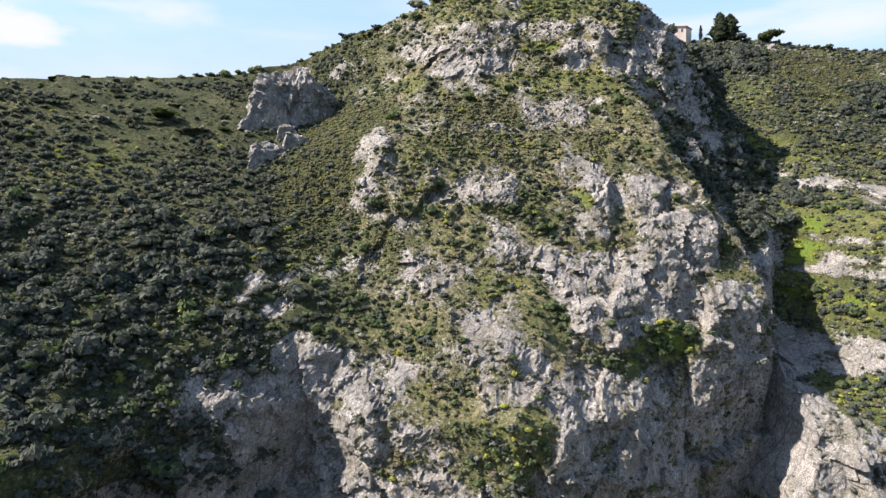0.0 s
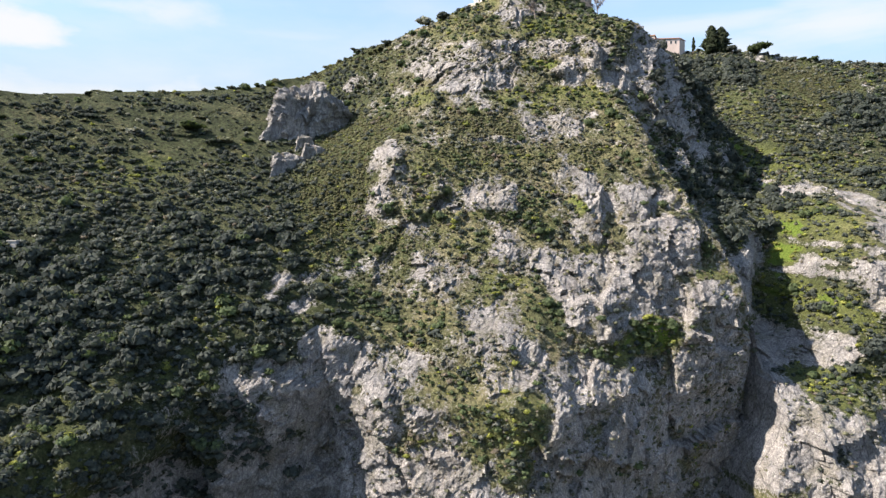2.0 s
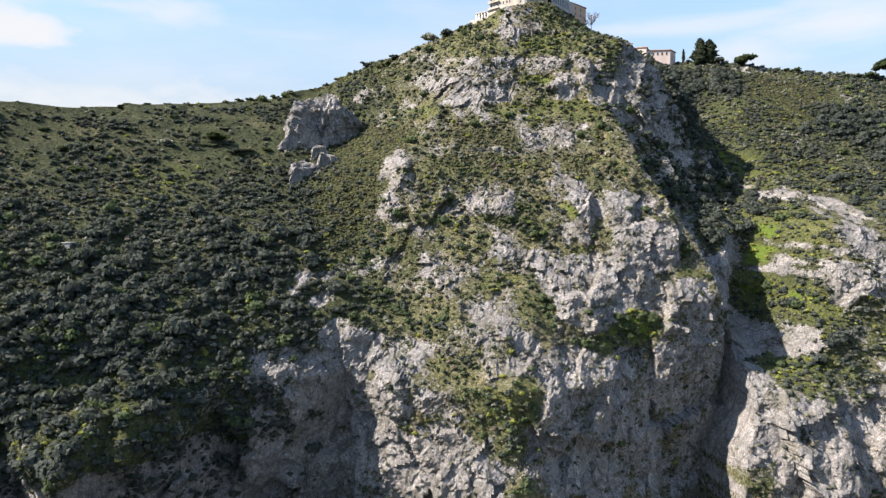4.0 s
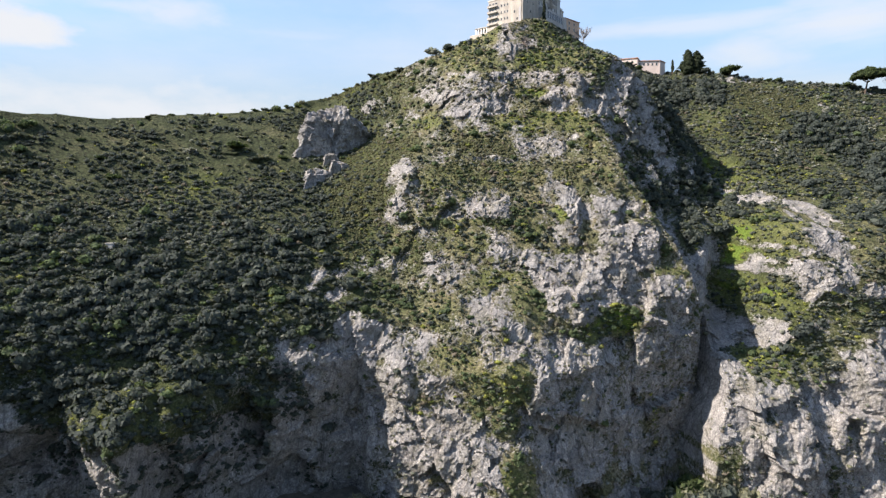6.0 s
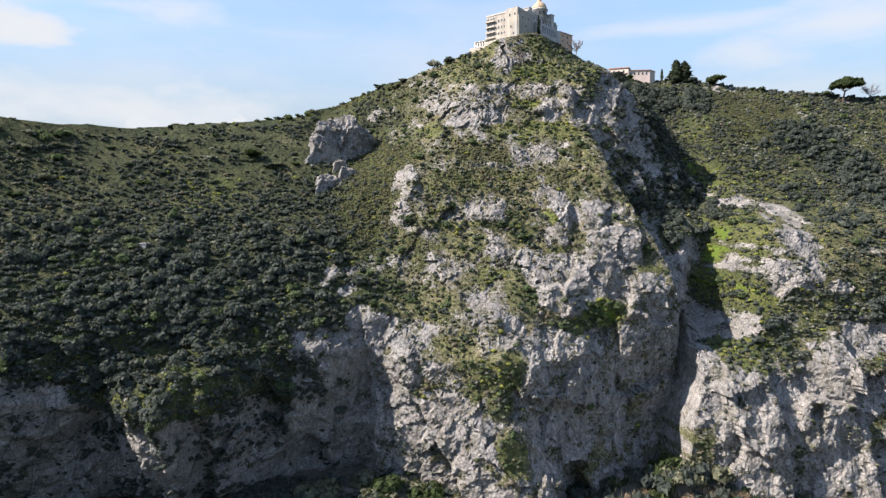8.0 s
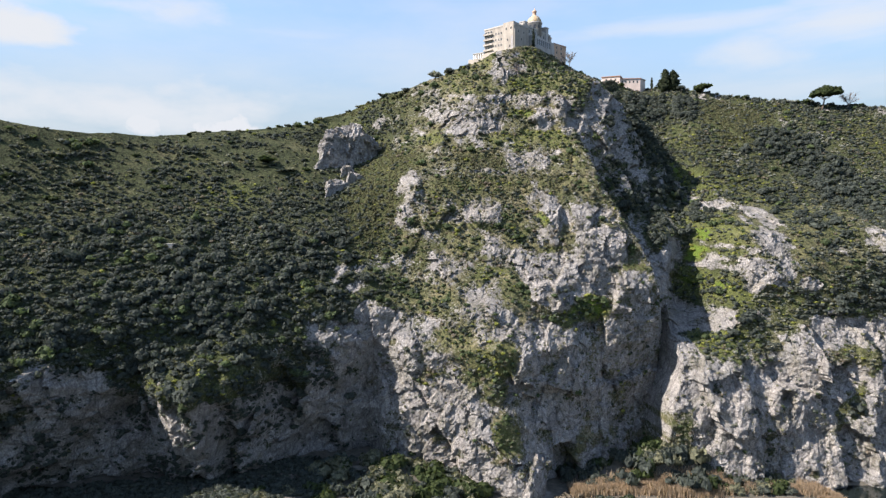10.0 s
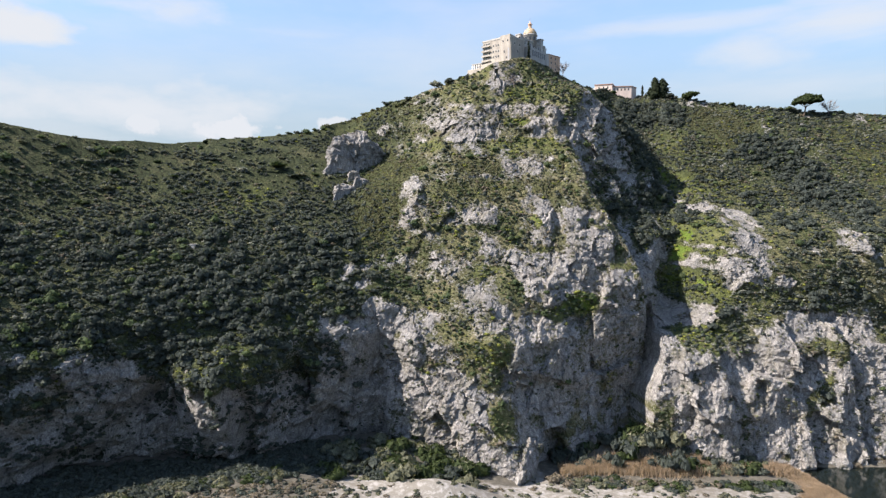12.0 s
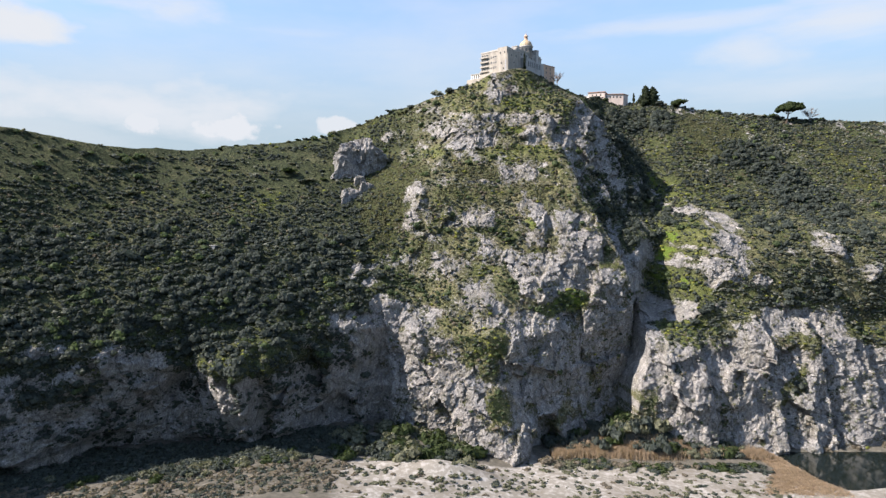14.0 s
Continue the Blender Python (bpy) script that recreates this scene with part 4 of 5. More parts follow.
shrubs("spurge_scrub", 64000, lambda x, z, b, l, d, h: (1 - b) ** 1.2 * (0.01 + 0.6 * l ** 1.3) * smooth(10, 30, z), (0.35, 1.35), LEAF_BRIGHT, "bright yellow-green spurge bushes on the slope", 300, leaves=24)
shrubs("dry_scrub", 40000, brown, (0.4, 1.4), LEAF_DRY, "brown dry scrub on the slope", 400, leaves=24)
shrubs("grey_scrub", 56000, lambda x, z, b, l, d, h: (1 - b) * (0.42 + 0.4 * smooth(140, 180, x)) * open_grass(l, d) * (1 - 0.35 * left_side(x)) * (1 - 0.7 * meadow(x, z)) * thicket(x, z, 141, 0.0, 0.5) * (1 - 0.4 * d) * (1 - 0.75 * h), (0.4, 1.4), LEAF_GREY, "grey-green scrub on the slope", 500, leaves=24)
shrubs("crevice_scrub", 130000, lambda x, z, b, l, d, h: (0.25 + b) * 0.3 * thicket(x, z, 151, -0.2, 0.4) * np.maximum(spur_zone(x - 4) * (1 - 0.6 * smooth(60, 40, z)), 0.75 * smooth(122, 132, x) * smooth(84, 66, z)), (0.25, 0.9), LEAF_OLIVE, "small tufts of scrub in the cracks of the rock", 600, leaves=16)
shrubs("dark_tufts", 70000, lambda x, z, b, l, d, h: b * (0.12 * thicket(x, z, 161, -0.2, 0.5) * smooth(-200, -100, x) + 0.5 * smooth(-60, -90, x) * thicket(x, z, 163, -0.1, 0.4)), (0.3, 1.1), LEAF_DARK, "small dark tufts rooted in the rock", 650, leaves=16)
shrubs("dry_tussocks", 120000, lambda x, z, b, l, d, h: (1.1 - b) * 0.4 * spur_zone(x) * (1 - d), (0.25, 0.65), LEAF_DRY, "tussocks of dry grass on the spur", 700, leaves=10)
shrubs("tall_dark_scrub", 26000, lambda x, z, b, l, d, h: (1 - b) ** 2 * np.maximum(smooth(-25, -50, x) * smooth(138, 115, z) * thicket(x, z, 171, -0.3, 0.4), 0.8 * smooth(0.4, 0.9, d) * smooth(100, 120, x)), (1.4, 3.4), LEAF_DARK, "tall dark evergreen shrubs above the cliff", 800, 0.85, 64, 1.6)
shrubs("cliff_scrub", 60000, lambda x, z, b, l, d, h: (0.3 + b) * smooth(-44, -60, x) * smooth(90, 72, z) * smooth(16, 26, z) * smooth(0.12, 0.4, fbm(x / 12, z / 9, 3.7, 4, 191, 0.6)), (0.6, 2.0), LEAF_DARK, "dark scrub clinging to the shaded cliff", 870, 0.8, 26)
shrubs("tall_green_scrub", 16000, lambda x, z, b, l, d, h: (1 - b) ** 2 * np.maximum((0.1 + 0.6 * smooth(-30, -60, x) * smooth(130, 105, z) + 0.2 * spur_zone(x)) * (1 - h) * thicket(x, z, 181, 0.1, 0.6), 0.7 * smooth(0.4, 0.8, l) * smooth(0.3, 0.6, d)), (1.2, 2.9), LEAF_GREEN, "tall green shrubs among darker scrub", 850, 0.85, 56, 1.6)


# ---------------------------------------------------------------- helpers for things
def part(name, bm, mat, parent, label=""):
    me = bpy.data.meshes.new(name)
    bm.to_mesh(me)
    bm.free()
    me.materials.append(mat)
    ob = new(name, me)
    ob.parent = parent
    if label:
        ob["label"] = label
    return ob


def thing(name, label, category, group="", place=None):
    ob = new(name)
    ob.empty_display_size = 0.5
    if place is not None:
        ob.matrix_world = place
    return tagged(ob, label, category, group)


def hill_y(x, z):
    """Depth of the built hillside at x and height z."""
    i = int(np.clip(np.searchsorted(xs, x), 1, len(xs) - 1))
    col = i if abs(xs[i] - x) < abs(xs[i - 1] - x) else i - 1
    return float(np.interp(z, Z[:, col], Y[:, col]))


def top_z(x):
    return float(np.interp(x, xs, Z[-1]))


def prism(plan, z0, z1, bevel=0.0):
    """A solid over a plan of (x, y) corners."""
    bm = bmesh.new()
    low = [bm.verts.new((x, y, z0)) for x, y in plan]
    high = [bm.verts.new((x, y, z1)) for x, y in plan]
    n = len(plan)
    bm.faces.new(low[::-1])
    bm.faces.new(high)
    for i in range(n):
        bm.faces.new((low[i], low[(i + 1) % n], high[(i + 1) % n], high[i]))
    bmesh.ops.recalc_face_normals(bm, faces=bm.faces)
    if bevel:
        bmesh.ops.bevel(bm, geom=[e for e in bm.edges], offset=bevel, segments=1, affect="EDGES")
    return bm


def slab_on(a, b, u0, u1, z0, z1, proud, deep=0.3):
    """A thin solid on the wall from plan point a to b, between the fractions u0 and u1."""
    a, b = Vector((*a, 0)), Vector((*b, 0))
    d = b - a
    out = Vector((d.y, -d.x, 0)).normalized()
    p, q = a + d * u0, a + d * u1
    plan = [p + out * proud, q + out * proud, q - out * deep, p - out * deep]
    return prism([(v.x, v.y) for v in plan], z0, z1)


def window(house, a, b, u, wide, z0, high, frame_mat=None):
    """A recessed-looking window: a surround standing proud and a dark pane set in it."""
    length = math.hypot(b[0] - a[0], b[1] - a[1])
    h = wide / 2 / length
    w = part("window", slab_on(a, b, u - h - 0.2 / length, u + h + 0.2 / length, z0 - 0.2, z0 + high + 0.2, 0.10), frame_mat or TRIM, house)
    part("pane", slab_on(a, b, u - h, u + h, z0, z0 + high, 0.14), PANE, w, "dark window pane")
    return w


def make_plaster(name, base, stain, scale=0.25):
    m, nt, bsdf = material(name)
    c, c2 = coords(nt), coords(nt, 1, 1, 0.25)
    n1 = noise_tex(nt, c2, scale, 7, 0.65)
    n2 = noise_tex(nt, c, 1.6, 6, 0.7)
    col = ramp(nt, n1, (0.35, stain), (0.58, base))
    nt.links.new(mix(nt, 0.4, col, ramp(nt, n2, (0.3, (0.6, 0.6, 0.6)), (0.6, (1.08, 1.08, 1.08))), "MULTIPLY"), bsdf.inputs["Base Color"])
    bsdf.inputs["Roughness"].default_value = 0.9
    bump(nt, bsdf, n2, 0.5, 0.15)
    return m


def plain(name, colour, rough=0.6, metal=0.0):
    m, nt, bsdf = material(name)
    n = noise_tex(nt, coords(nt), 0.9, 5, 0.65)
    dark = tuple(c * 0.7 for c in colour)
    nt.links.new(ramp(nt, n, (0.35, dark), (0.6, colour)), bsdf.inputs["Base Color"])
    bsdf.inputs["Roughness"].default_value, bsdf.inputs["Metallic"].default_value = rough, metal
    return m


STONE = make_plaster("old_stone_wall", (0.37, 0.34, 0.29), (0.23, 0.21, 0.185))
PALE = make_plaster("pale_plaster", (0.38, 0.37, 0.35), (0.27, 0.26, 0.245))
ORANGE = make_plaster("orange_plaster", (0.55, 0.37, 0.25), (0.42, 0.29, 0.21))
PINK = make_plaster("pink_plaster", (0.60, 0.50, 0.44), (0.50, 0.42, 0.37))
WHITEWASH = make_plaster("whitewash", (0.78, 0.76, 0.72), (0.60, 0.58, 0.55))
TILES = plain("terracotta_tiles", (0.36, 0.19, 0.12), 0.85)
LEAD = plain("grey_roof", (0.30, 0.30, 0.30), 0.7)
GOLD = plain("ochre_dome", (0.44, 0.33, 0.19), 0.6)
TRIM = plain("stone_trim", (0.42, 0.40, 0.36), 0.85)
PANE = plain("window_glass", (0.035, 0.04, 0.045), 0.15)
BARK = plain("bark", (0.12, 0.09, 0.065), 0.9)
TWIGS = plain("grey_twigs", (0.20, 0.17, 0.145), 0.9)
LEAF_PINE = make_foliage("pine_needles", (0.02, 0.03, 0.012), (0.042, 0.06, 0.022), (0.075, 0.095, 0.035))
LEAF_CYPRESS = make_foliage("cypress_leaves", (0.012, 0.018, 0.01), (0.026, 0.036, 0.018), (0.045, 0.058, 0.028))
REED = make_foliage("dry_reeds", (0.20, 0.145, 0.10), (0.33, 0.245, 0.17), (0.45, 0.35, 0.25))
ROCK, rnt, rbsdf = material("limestone")
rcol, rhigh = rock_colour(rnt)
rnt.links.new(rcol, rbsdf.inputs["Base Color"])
rbsdf.inputs["Roughness"].default_value = 0.95
bump(rnt, rbsdf, rhigh, 1.0, 0.9)


# ---------------------------------------------------------------- the sanctuary on the summit
def monastery():
    house = thing("monastery", "tall beige stone monastery block on the summit crag", "building")
    L, C, R = (33.3, 80), (52.3, 64), (64.2, 75)
    B = (L[0] + R[0] - C[0], L[1] + R[1] - C[1])
    part("wall", prism([L, C, R, B], 236, 269.2, 0.15), STONE, house)
    # battered footing of the front
    part("footing", prism([(L[0] - 1.5, L[1] - 1.2), (C[0] - 0.6, C[1] - 1.6), (C[0] + 1.5, C[1] + 0.4), (L[0] + 2, L[1] + 2)], 234, 252.5, 0.3), STONE, house, "rough stone footing")
    part("parapet", slab_on(L, C, -0.01, 1.01, 269.2, 270.1, 0.25, 0.6), TRIM, house)
    part("parapet", slab_on(C, R, -0.01, 1.01, 269.2, 270.1, 0.25, 0.6), TRIM, house)
    part("roof_room", prism([(40, 78), (48, 71), (53, 76), (45, 83)], 269.2, 271.4, 0.1), PALE, house)
    # corner tower standing a little proud
    tower = part("corner_tower", slab_on(L, C, 0.66, 1.0, 243, 271.2, 0.45, 7.0), STONE, house)
    for z, u in ((266.2, 0.92), (266.2, 0.76), (258.5, 0.80), (254.0, 0.88)):
        length = 24.8
        part("pane", slab_on(L, C, u - 0.45 / length, u + 0.45 / length, z, z + 1.5, 0.55), PANE, tower, "dark window opening")
    # tall recess: a raised grey slab, its shadow given only by the colour
    part("recess_shadow", slab_on(L, C, 0.925, 0.985, 252.5, 261.5, 0.52), LEAD, tower, "raised grey slab coloured like a tall shadowed opening")
    for k in range(4):
        z = 254.2 + 3.6 * k
        bal = part("balcony", slab_on(L, C, 0.0, 0.30, z, z + 0.35, 1.5, 0.2), TRIM, house)
        part("railing", slab_on(L, C, 0.0, 0.30, z + 0.35, z + 1.15, 1.5, -1.4), STONE, bal)
        for u in (0.06, 0.15, 0.24):
            window(house, L, C, u, 1.3, z + 0.5, 2.2)
    for z in (256.0, 260.0, 264.2):
        for u in (0.40, 0.50, 0.58):
            window(house, L, C, u, 0.9, z, 1.5)
    for z, u in ((264.5, 0.3), (264.5, 0.65), (259.5, 0.5), (255.5, 0.78)):
        window(house, C, R, u, 0.8, z, 1.5)
    part("buttress", slab_on(C, R, 0.0, 0.10, 238, 266, 0.7, 0.5), STONE, house)
    return house


def terrace():
    t = thing("terrace", "low stone terrace with a small white loggia", "building")
    part("retaining_wall", prism([(22, 84), (34, 76), (37, 82), (25, 90)], 238, 249.6, 0.2), STONE, t)
    part("roof", prism([(25.0, 83.6), (32.5, 78.6), (35, 82.5), (27.5, 87.5)], 253.4, 253.9, 0.05), TRIM, t)
    for k in range(5):
        x, y = 25.4 + 1.6 * k, 83.7 - 1.07 * k
        part("pillar", prism([(x, y), (x + 0.6, y - 0.4), (x + 0.9, y + 0.1), (x + 0.3, y + 0.5)], 249.6, 253.4), WHITEWASH, t)
    part("back_wall", prism([(27, 87.2), (34.5, 82.2), (34.8, 82.7), (27.3, 87.7)], 249.6, 253.4), PALE, t)


def lathe(profile, centre, segments=20):
    bm = bmesh.new()
    rings = []
    for r, z in profile:
        rings.append([bm.verts.new((centre[0] + r * math.cos(6.28318 * k / segments), centre[1] + r * math.sin(6.28318 * k / segments), z)) for k in range(segments)])
    for a, b in zip(rings, rings[1:]):
        for k in range(segments):
            bm.faces.new((a[k], a[(k + 1) % segments], b[(k + 1) % segments], b[k]))
    bm.faces.new(rings[0][::-1])
    bm.faces.new(rings[-1])
    bmesh.ops.recalc_face_normals(bm, faces=bm.faces)
    for f in bm.faces:
        f.smooth = True
    return bm


def basilica():
    house = thing("basilica", "pale basilica with an ochre dome on the summit", "church")
    A, B = (60.0, 75.5), (84.0, 104.0)
    d = Vector((B[0] - A[0], B[1] - A[1], 0)).normalized()
    back = Vector((-d.y, d.x, 0)) * 17
    plan = [A, B, (B[0] + back.x, B[1] + back.y), (A[0] + back.x, A[1] + back.y)]
    part("wall", prism(plan, 240, 272.6, 0.15), PALE, house)
    part("cornice", slab_on(A, B, -0.01, 1.01, 272.2, 273.2, 0.5, 1.2), TRIM, house)
    # low pitched roof
    bm = bmesh.new()
    c = [Vector((*p, 272.9)) for p in plan]
    r0, r1 = (c[0] + c[3]) / 2 + Vector((0, 0, 2.6)), (c[1] + c[2]) / 2 + Vector((0, 0, 2.6))
    v = [bm.verts.new(p) for p in (*c, r0, r1)]
    for f in ((0, 1, 5, 4), (2, 3, 4, 5), (0, 4, 3), (1, 2, 5)):
        bm.faces.new([v[i] for i in f])
    part("roof", bm, LEAD, house)
    aisle = part("aisle", slab_on(A, B, 0.18, 0.98, 240, 266.2, 4.0, 0.5), PALE, house)
    a2 = Vector((*A, 0)) + Vector((d.y, -d.x, 0)) * 4.0
    b2 = Vector((*B, 0)) + Vector((d.y, -d.x, 0)) * 4.0
    a2, b2 = (a2.x, a2.y), (b2.x, b2.y)
    for k in range(7):
        u = 0.36 + 0.075 * k
        w = part("window", slab_on(a2, b2, u - 0.028, u + 0.028, 260.6, 265.0, 0.08), LEAD, aisle)
        part("pane", slab_on(a2, b2, u - 0.022, u + 0.022, 260.8, 264.8, 0.14), PANE, w, "dark window pane")
    for k in range(8):
        window(house, A, B, 0.12 + 0.105 * k, 1.2, 268.6, 2.2)
    for u0, u1, top in ((0.80, 0.90, 277.0), (0.93, 1.02, 271.0), (0.02, 0.12, 274.4)):
        t = part("turret", slab_on(A, B, u0, u1, 243, top, 0.9, 3.2), PALE, house)
        part("cap", slab_on(A, B, u0 - 0.01, u1 + 0.01, top, top + 0.5, 1.2, 3.5), TRIM, t)
    c = (71.0, 95.0)
    drum = part("drum", lathe([(5.3, 270), (5.3, 278.2), (5.9, 278.4), (5.9, 279.2), (5.3, 279.3)], c), PALE, house)
    for k in range(10):
        a = 6.28318 * k / 10 + 0.2
        ux, uy = math.cos(a), math.sin(a)
        q = [(c[0] + 5.42 * ux - s * 0.75 * uy - e * ux, c[1] + 5.42 * uy + s * 0.75 * ux - e * uy) for s, e in ((-1, 0), (1, 0), (1, 0.6), (-1, 0.6))]
        part("pane", prism(q, 274.4, 276.9), PANE, drum, "dark drum window")
    dome = part("dome", lathe([(5.3 * math.cos(a), 279.2 + 5.6 * math.sin(a)) for a in np.linspace(0, 1.32, 9)], c), GOLD, house, "ochre tiled dome")
    for k in range(10):
        a = 6.28318 * k / 10
        bm = bmesh.new()
        ring = []
        for e in np.linspace(0, 1.3, 7):
            r, z = 5.4 * math.cos(e), 279.2 + 5.7 * math.sin(e)
            ux, uy = math.cos(a), math.sin(a)
            ring.append([bm.verts.new((c[0] + r * ux + s * 0.22 * -uy, c[1] + r * uy + s * 0.22 * ux, z)) for s in (-1, 1)])
        for p, q in zip(ring, ring[1:]):
            bm.faces.new((p[0], p[1], q[1], q[0]))
        part("rib", bm, TRIM, dome)
    lantern = part("lantern", lathe([(1.8, 284.2), (1.4, 284.6), (1.4, 287.2), (1.8, 287.4), (1.6, 287.8), (1.1, 288.6), (0.35, 289.2), (0.12, 290.4)], c, 10), ORANGE, house)
    bm = prism([(c[0] - 0.08, c[1] - 0.08), (c[0] + 0.08, c[1] - 0.08), (c[0] + 0.08, c[1] + 0.08), (c[0] - 0.08, c[1] + 0.08)], 290.2, 292.0)
    part("cross", bm, LEAD, lantern)


def annexe():
    house = thing("annexe", "orange plastered annexe beside the basilica", "building")
    A, B = (86.5, 102.5), (98.0, 113.0)
    part("wall", prism([A, B, (91.5, 121), (80, 110.5)], 238, 266.8, 0.15), ORANGE, house)
    part("wing", prism([(80.5, 96.5), (87.5, 103), (82, 110), (76, 103)], 238, 262.5, 0.15), PALE, house)
    part("roof", prism([(86.2, 102.0), (98.4, 112.8), (91.5, 121.5), (79.6, 110.6)], 266.8, 267.3, 0.05), TILES, house)
    for z in (255.5, 260.0, 263.6):
        for u in (0.25, 0.6):
            window(house, A, B, u, 1.0, z, 1.7)


def villa():
    house = thing("villa", "pink villa with tiled roof on the ridge", "house")
    A, B = (141.0, 174.0), (155.5, 169.0)
    C, D = (155.6, 170.5), (172.8, 168.5)
    part("wall", prism([A, B, (160, 178), (145.5, 183)], 238, 256.6, 0.1), PINK, house)
    part("roof", prism([(140.5, 173.6), (155.8, 168.3), (160.6, 178.2), (145.3, 183.6)], 256.6, 257.3, 0.1), TILES, house)
    wing = part("wing", prism([C, D, (179, 175), (161, 178)], 238, 254.6, 0.1), PINK, house)
    part("roof", prism([(155.2, 170.0), (173, 167.9), (179.7, 175.1), (161, 178.6)], 254.6, 255.2, 0.1), TILES, house)
    for k in range(5):
        w = part("window", slab_on(C, D, 0.12 + 0.18 * k - 0.04, 0.12 + 0.18 * k + 0.04, 251.2, 253.3, 0.1), TRIM, wing)
        part("pane", slab_on(C, D, 0.12 + 0.18 * k - 0.028, 0.12 + 0.18 * k + 0.028, 251.3, 253.2, 0.14), PANE, w, "dark window pane")
    for u in (0.25, 0.5, 0.75):
        window(house, A, B, u, 0.9, 253.4, 1.7)
    annex = thing("garden_house", "low whitewashed house beside the villa", "house")
    part("wall", prism([(132.5, 177), (141.4, 174), (144, 180), (135, 183)], 238, 254.0, 0.1), WHITEWASH, annex)
    part("roof", prism([(132.2, 176.7), (141.5, 173.6), (144.4, 180.3), (134.8, 183.4)], 254.0, 254.4, 0.05), WHITEWASH, annex)


monastery()
terrace()
basilica()
annexe()
for o in scene.objects:
    if o.name in ("monastery", "terrace", "basilica", "annexe"):
        o.location.z = -1.2
villa()


# ---------------------------------------------------------------- rock outcrops
def outcrop(centre, planes, seed, label, rough=1.0):
    """An angular rock: a solid bounded by planes (normal, distance in metres), then weathered."""
    bm = bmesh.new()
    bmesh.ops.create_icosphere(bm, subdivisions=6, radius=1)
    way = np.array([p.co for p in bm.verts])
    reach = np.full(len(way), 99.0)
    for n, d in planes:
        n = np.array(n) / np.linalg.norm(n)
        dot = way @ n
        reach = np.where(dot > 0.03, np.minimum(reach, d / np.maximum(dot, 0.03)), reach)
    v = way * reach[:, None]
    far = np.linalg.norm(v, axis=1)
    w = v + 1.0 * rough * np.stack([fbm(v[:, 0] / 6 + seed, v[:, 1] / 6, v[:, 2] / 6, 3, seed + k) for k in range(3)], -1)
    f = facets(w[:, 0] + w[:, 1] * 0.6, w[:, 2], 6, 11, seed + 5, 0.25, 0.8) + facets(w[:, 0] - w[:, 1] * 0.7, w[:, 2], 2.0, 3.6, seed + 6, 0.3, 0.3)
    f = f + 0.7 * fbm(v[:, 0] / 2.2, v[:, 1] / 5, v[:, 2] / 9, 4, seed + 9) + 0.25 * fbm(v[:, 0] / 1.4, v[:, 1] / 1.4, v[:, 2] / 2, 3, seed + 11)
    v = v * (1 + rough * f / far)[:, None] + np.array(centre)
    me = bpy.data.meshes.new("rock_outcrop")
    bm.to_mesh(me)
    bm.free()
    me.vertices.foreach_set("co", v.astype(np.float32).ravel())
    me.update()
    me.materials.append(ROCK)
    return tagged(new("rock_outcrop", me), label, "rock", "outcrops on the slope")


def block(size):
    """Bounding planes of a leaning block: a narrow sunlit end and a broad face turned away from the sun."""
    planes = (((0.56, -0.82, 0.06), 13), ((-0.93, -0.28, 0.26), 17), ((0.80, 0.05, 0.60), 15.5), ((-0.5, 0.1, 0.86), 13.5), ((0.3, 0.1, 0.95), 12), ((-0.1, -0.1, 1), 14.0), ((-0.74, 0.1, 0.66), 16), ((0.35, -0.6, 0.72), 13.5), ((0, 1, 0), 24), ((0, 0, -1), 26), ((0.97, -0.2, 0.1), 19))
    return [(n, d * size) for n, d in planes]


outcrop((-60, 51, 180), block(1.06), 31, "massive grey limestone block rising from the scrub", 1.5)
outcrop((-60, 9, 151), block(0.44), 35, "small jagged grey rock below the large block", 0.6)
outcrop((-57, 27, 164.5), block(0.22), 37, "small grey rock among scrub below the large block", 0.4)
outcrop((-51, 16, 159), block(0.26), 39, "narrow grey rock among scrub below the large block", 0.4)

# a small white hut on the left-hand slope
hut = thing("white_hut", "tiny white block hut alone among the scrub", "hut")
hy = hill_y(-127.4, 120.6)
part("wall", prism([(-128.9, hy - 2.2), (-126.1, hy - 2.4), (-125.9, hy + 1), (-128.7, hy + 1.2)], 116, 120.8, 0.08), PALE, hut)
part("roof", prism([(-129.1, hy - 2.5), (-125.9, hy - 2.7), (-125.7, hy + 1.2), (-128.9, hy + 1.4)], 120.8, 121.1, 0.03), TRIM, hut)


# ---------------------------------------------------------------- trees and single bushes
def limb(a, b, r0, r1, bend=0.0, sides=6, seed=0):
    """A tapered, slightly bent limb from a to b."""
    bm = bmesh.new()
    a, b = Vector(a), Vector(b)
    d = b - a
    side = d.orthogonal().normalized()
    turn = Matrix.Rotation(seed * 1.7, 3, d.normalized())
    side = turn @ side
    other = d.normalized().cross(side)
    rings = []
    for k in range(5):
        t = k / 4
        c = a + d * t + side * bend * math.sin(t * math.pi)
        r = r0 + (r1 - r0) * t
        rings.append([bm.verts.new(c + (side * math.cos(6.28318 * j / sides) + other * math.sin(6.28318 * j / sides)) * r) for j in range(sides)])
    for p, q in zip(rings, rings[1:]):
        for j in range(sides):
            bm.faces.new((p[j], p[(j + 1) % sides], q[(j + 1) % sides], q[j]))
    bm.faces.new(rings[0][::-1])
    bm.faces.new(rings[-1])
    return bm


def crown(name, centres, radii, squash, mat, parent, seed, leaves=40, leaf=0.3):
    ob = mesh_object(name, *foliage(np.array(centres, float), np.array(radii, float), squash, seed, leaves, leaf), mat, True, parent)
    return ob


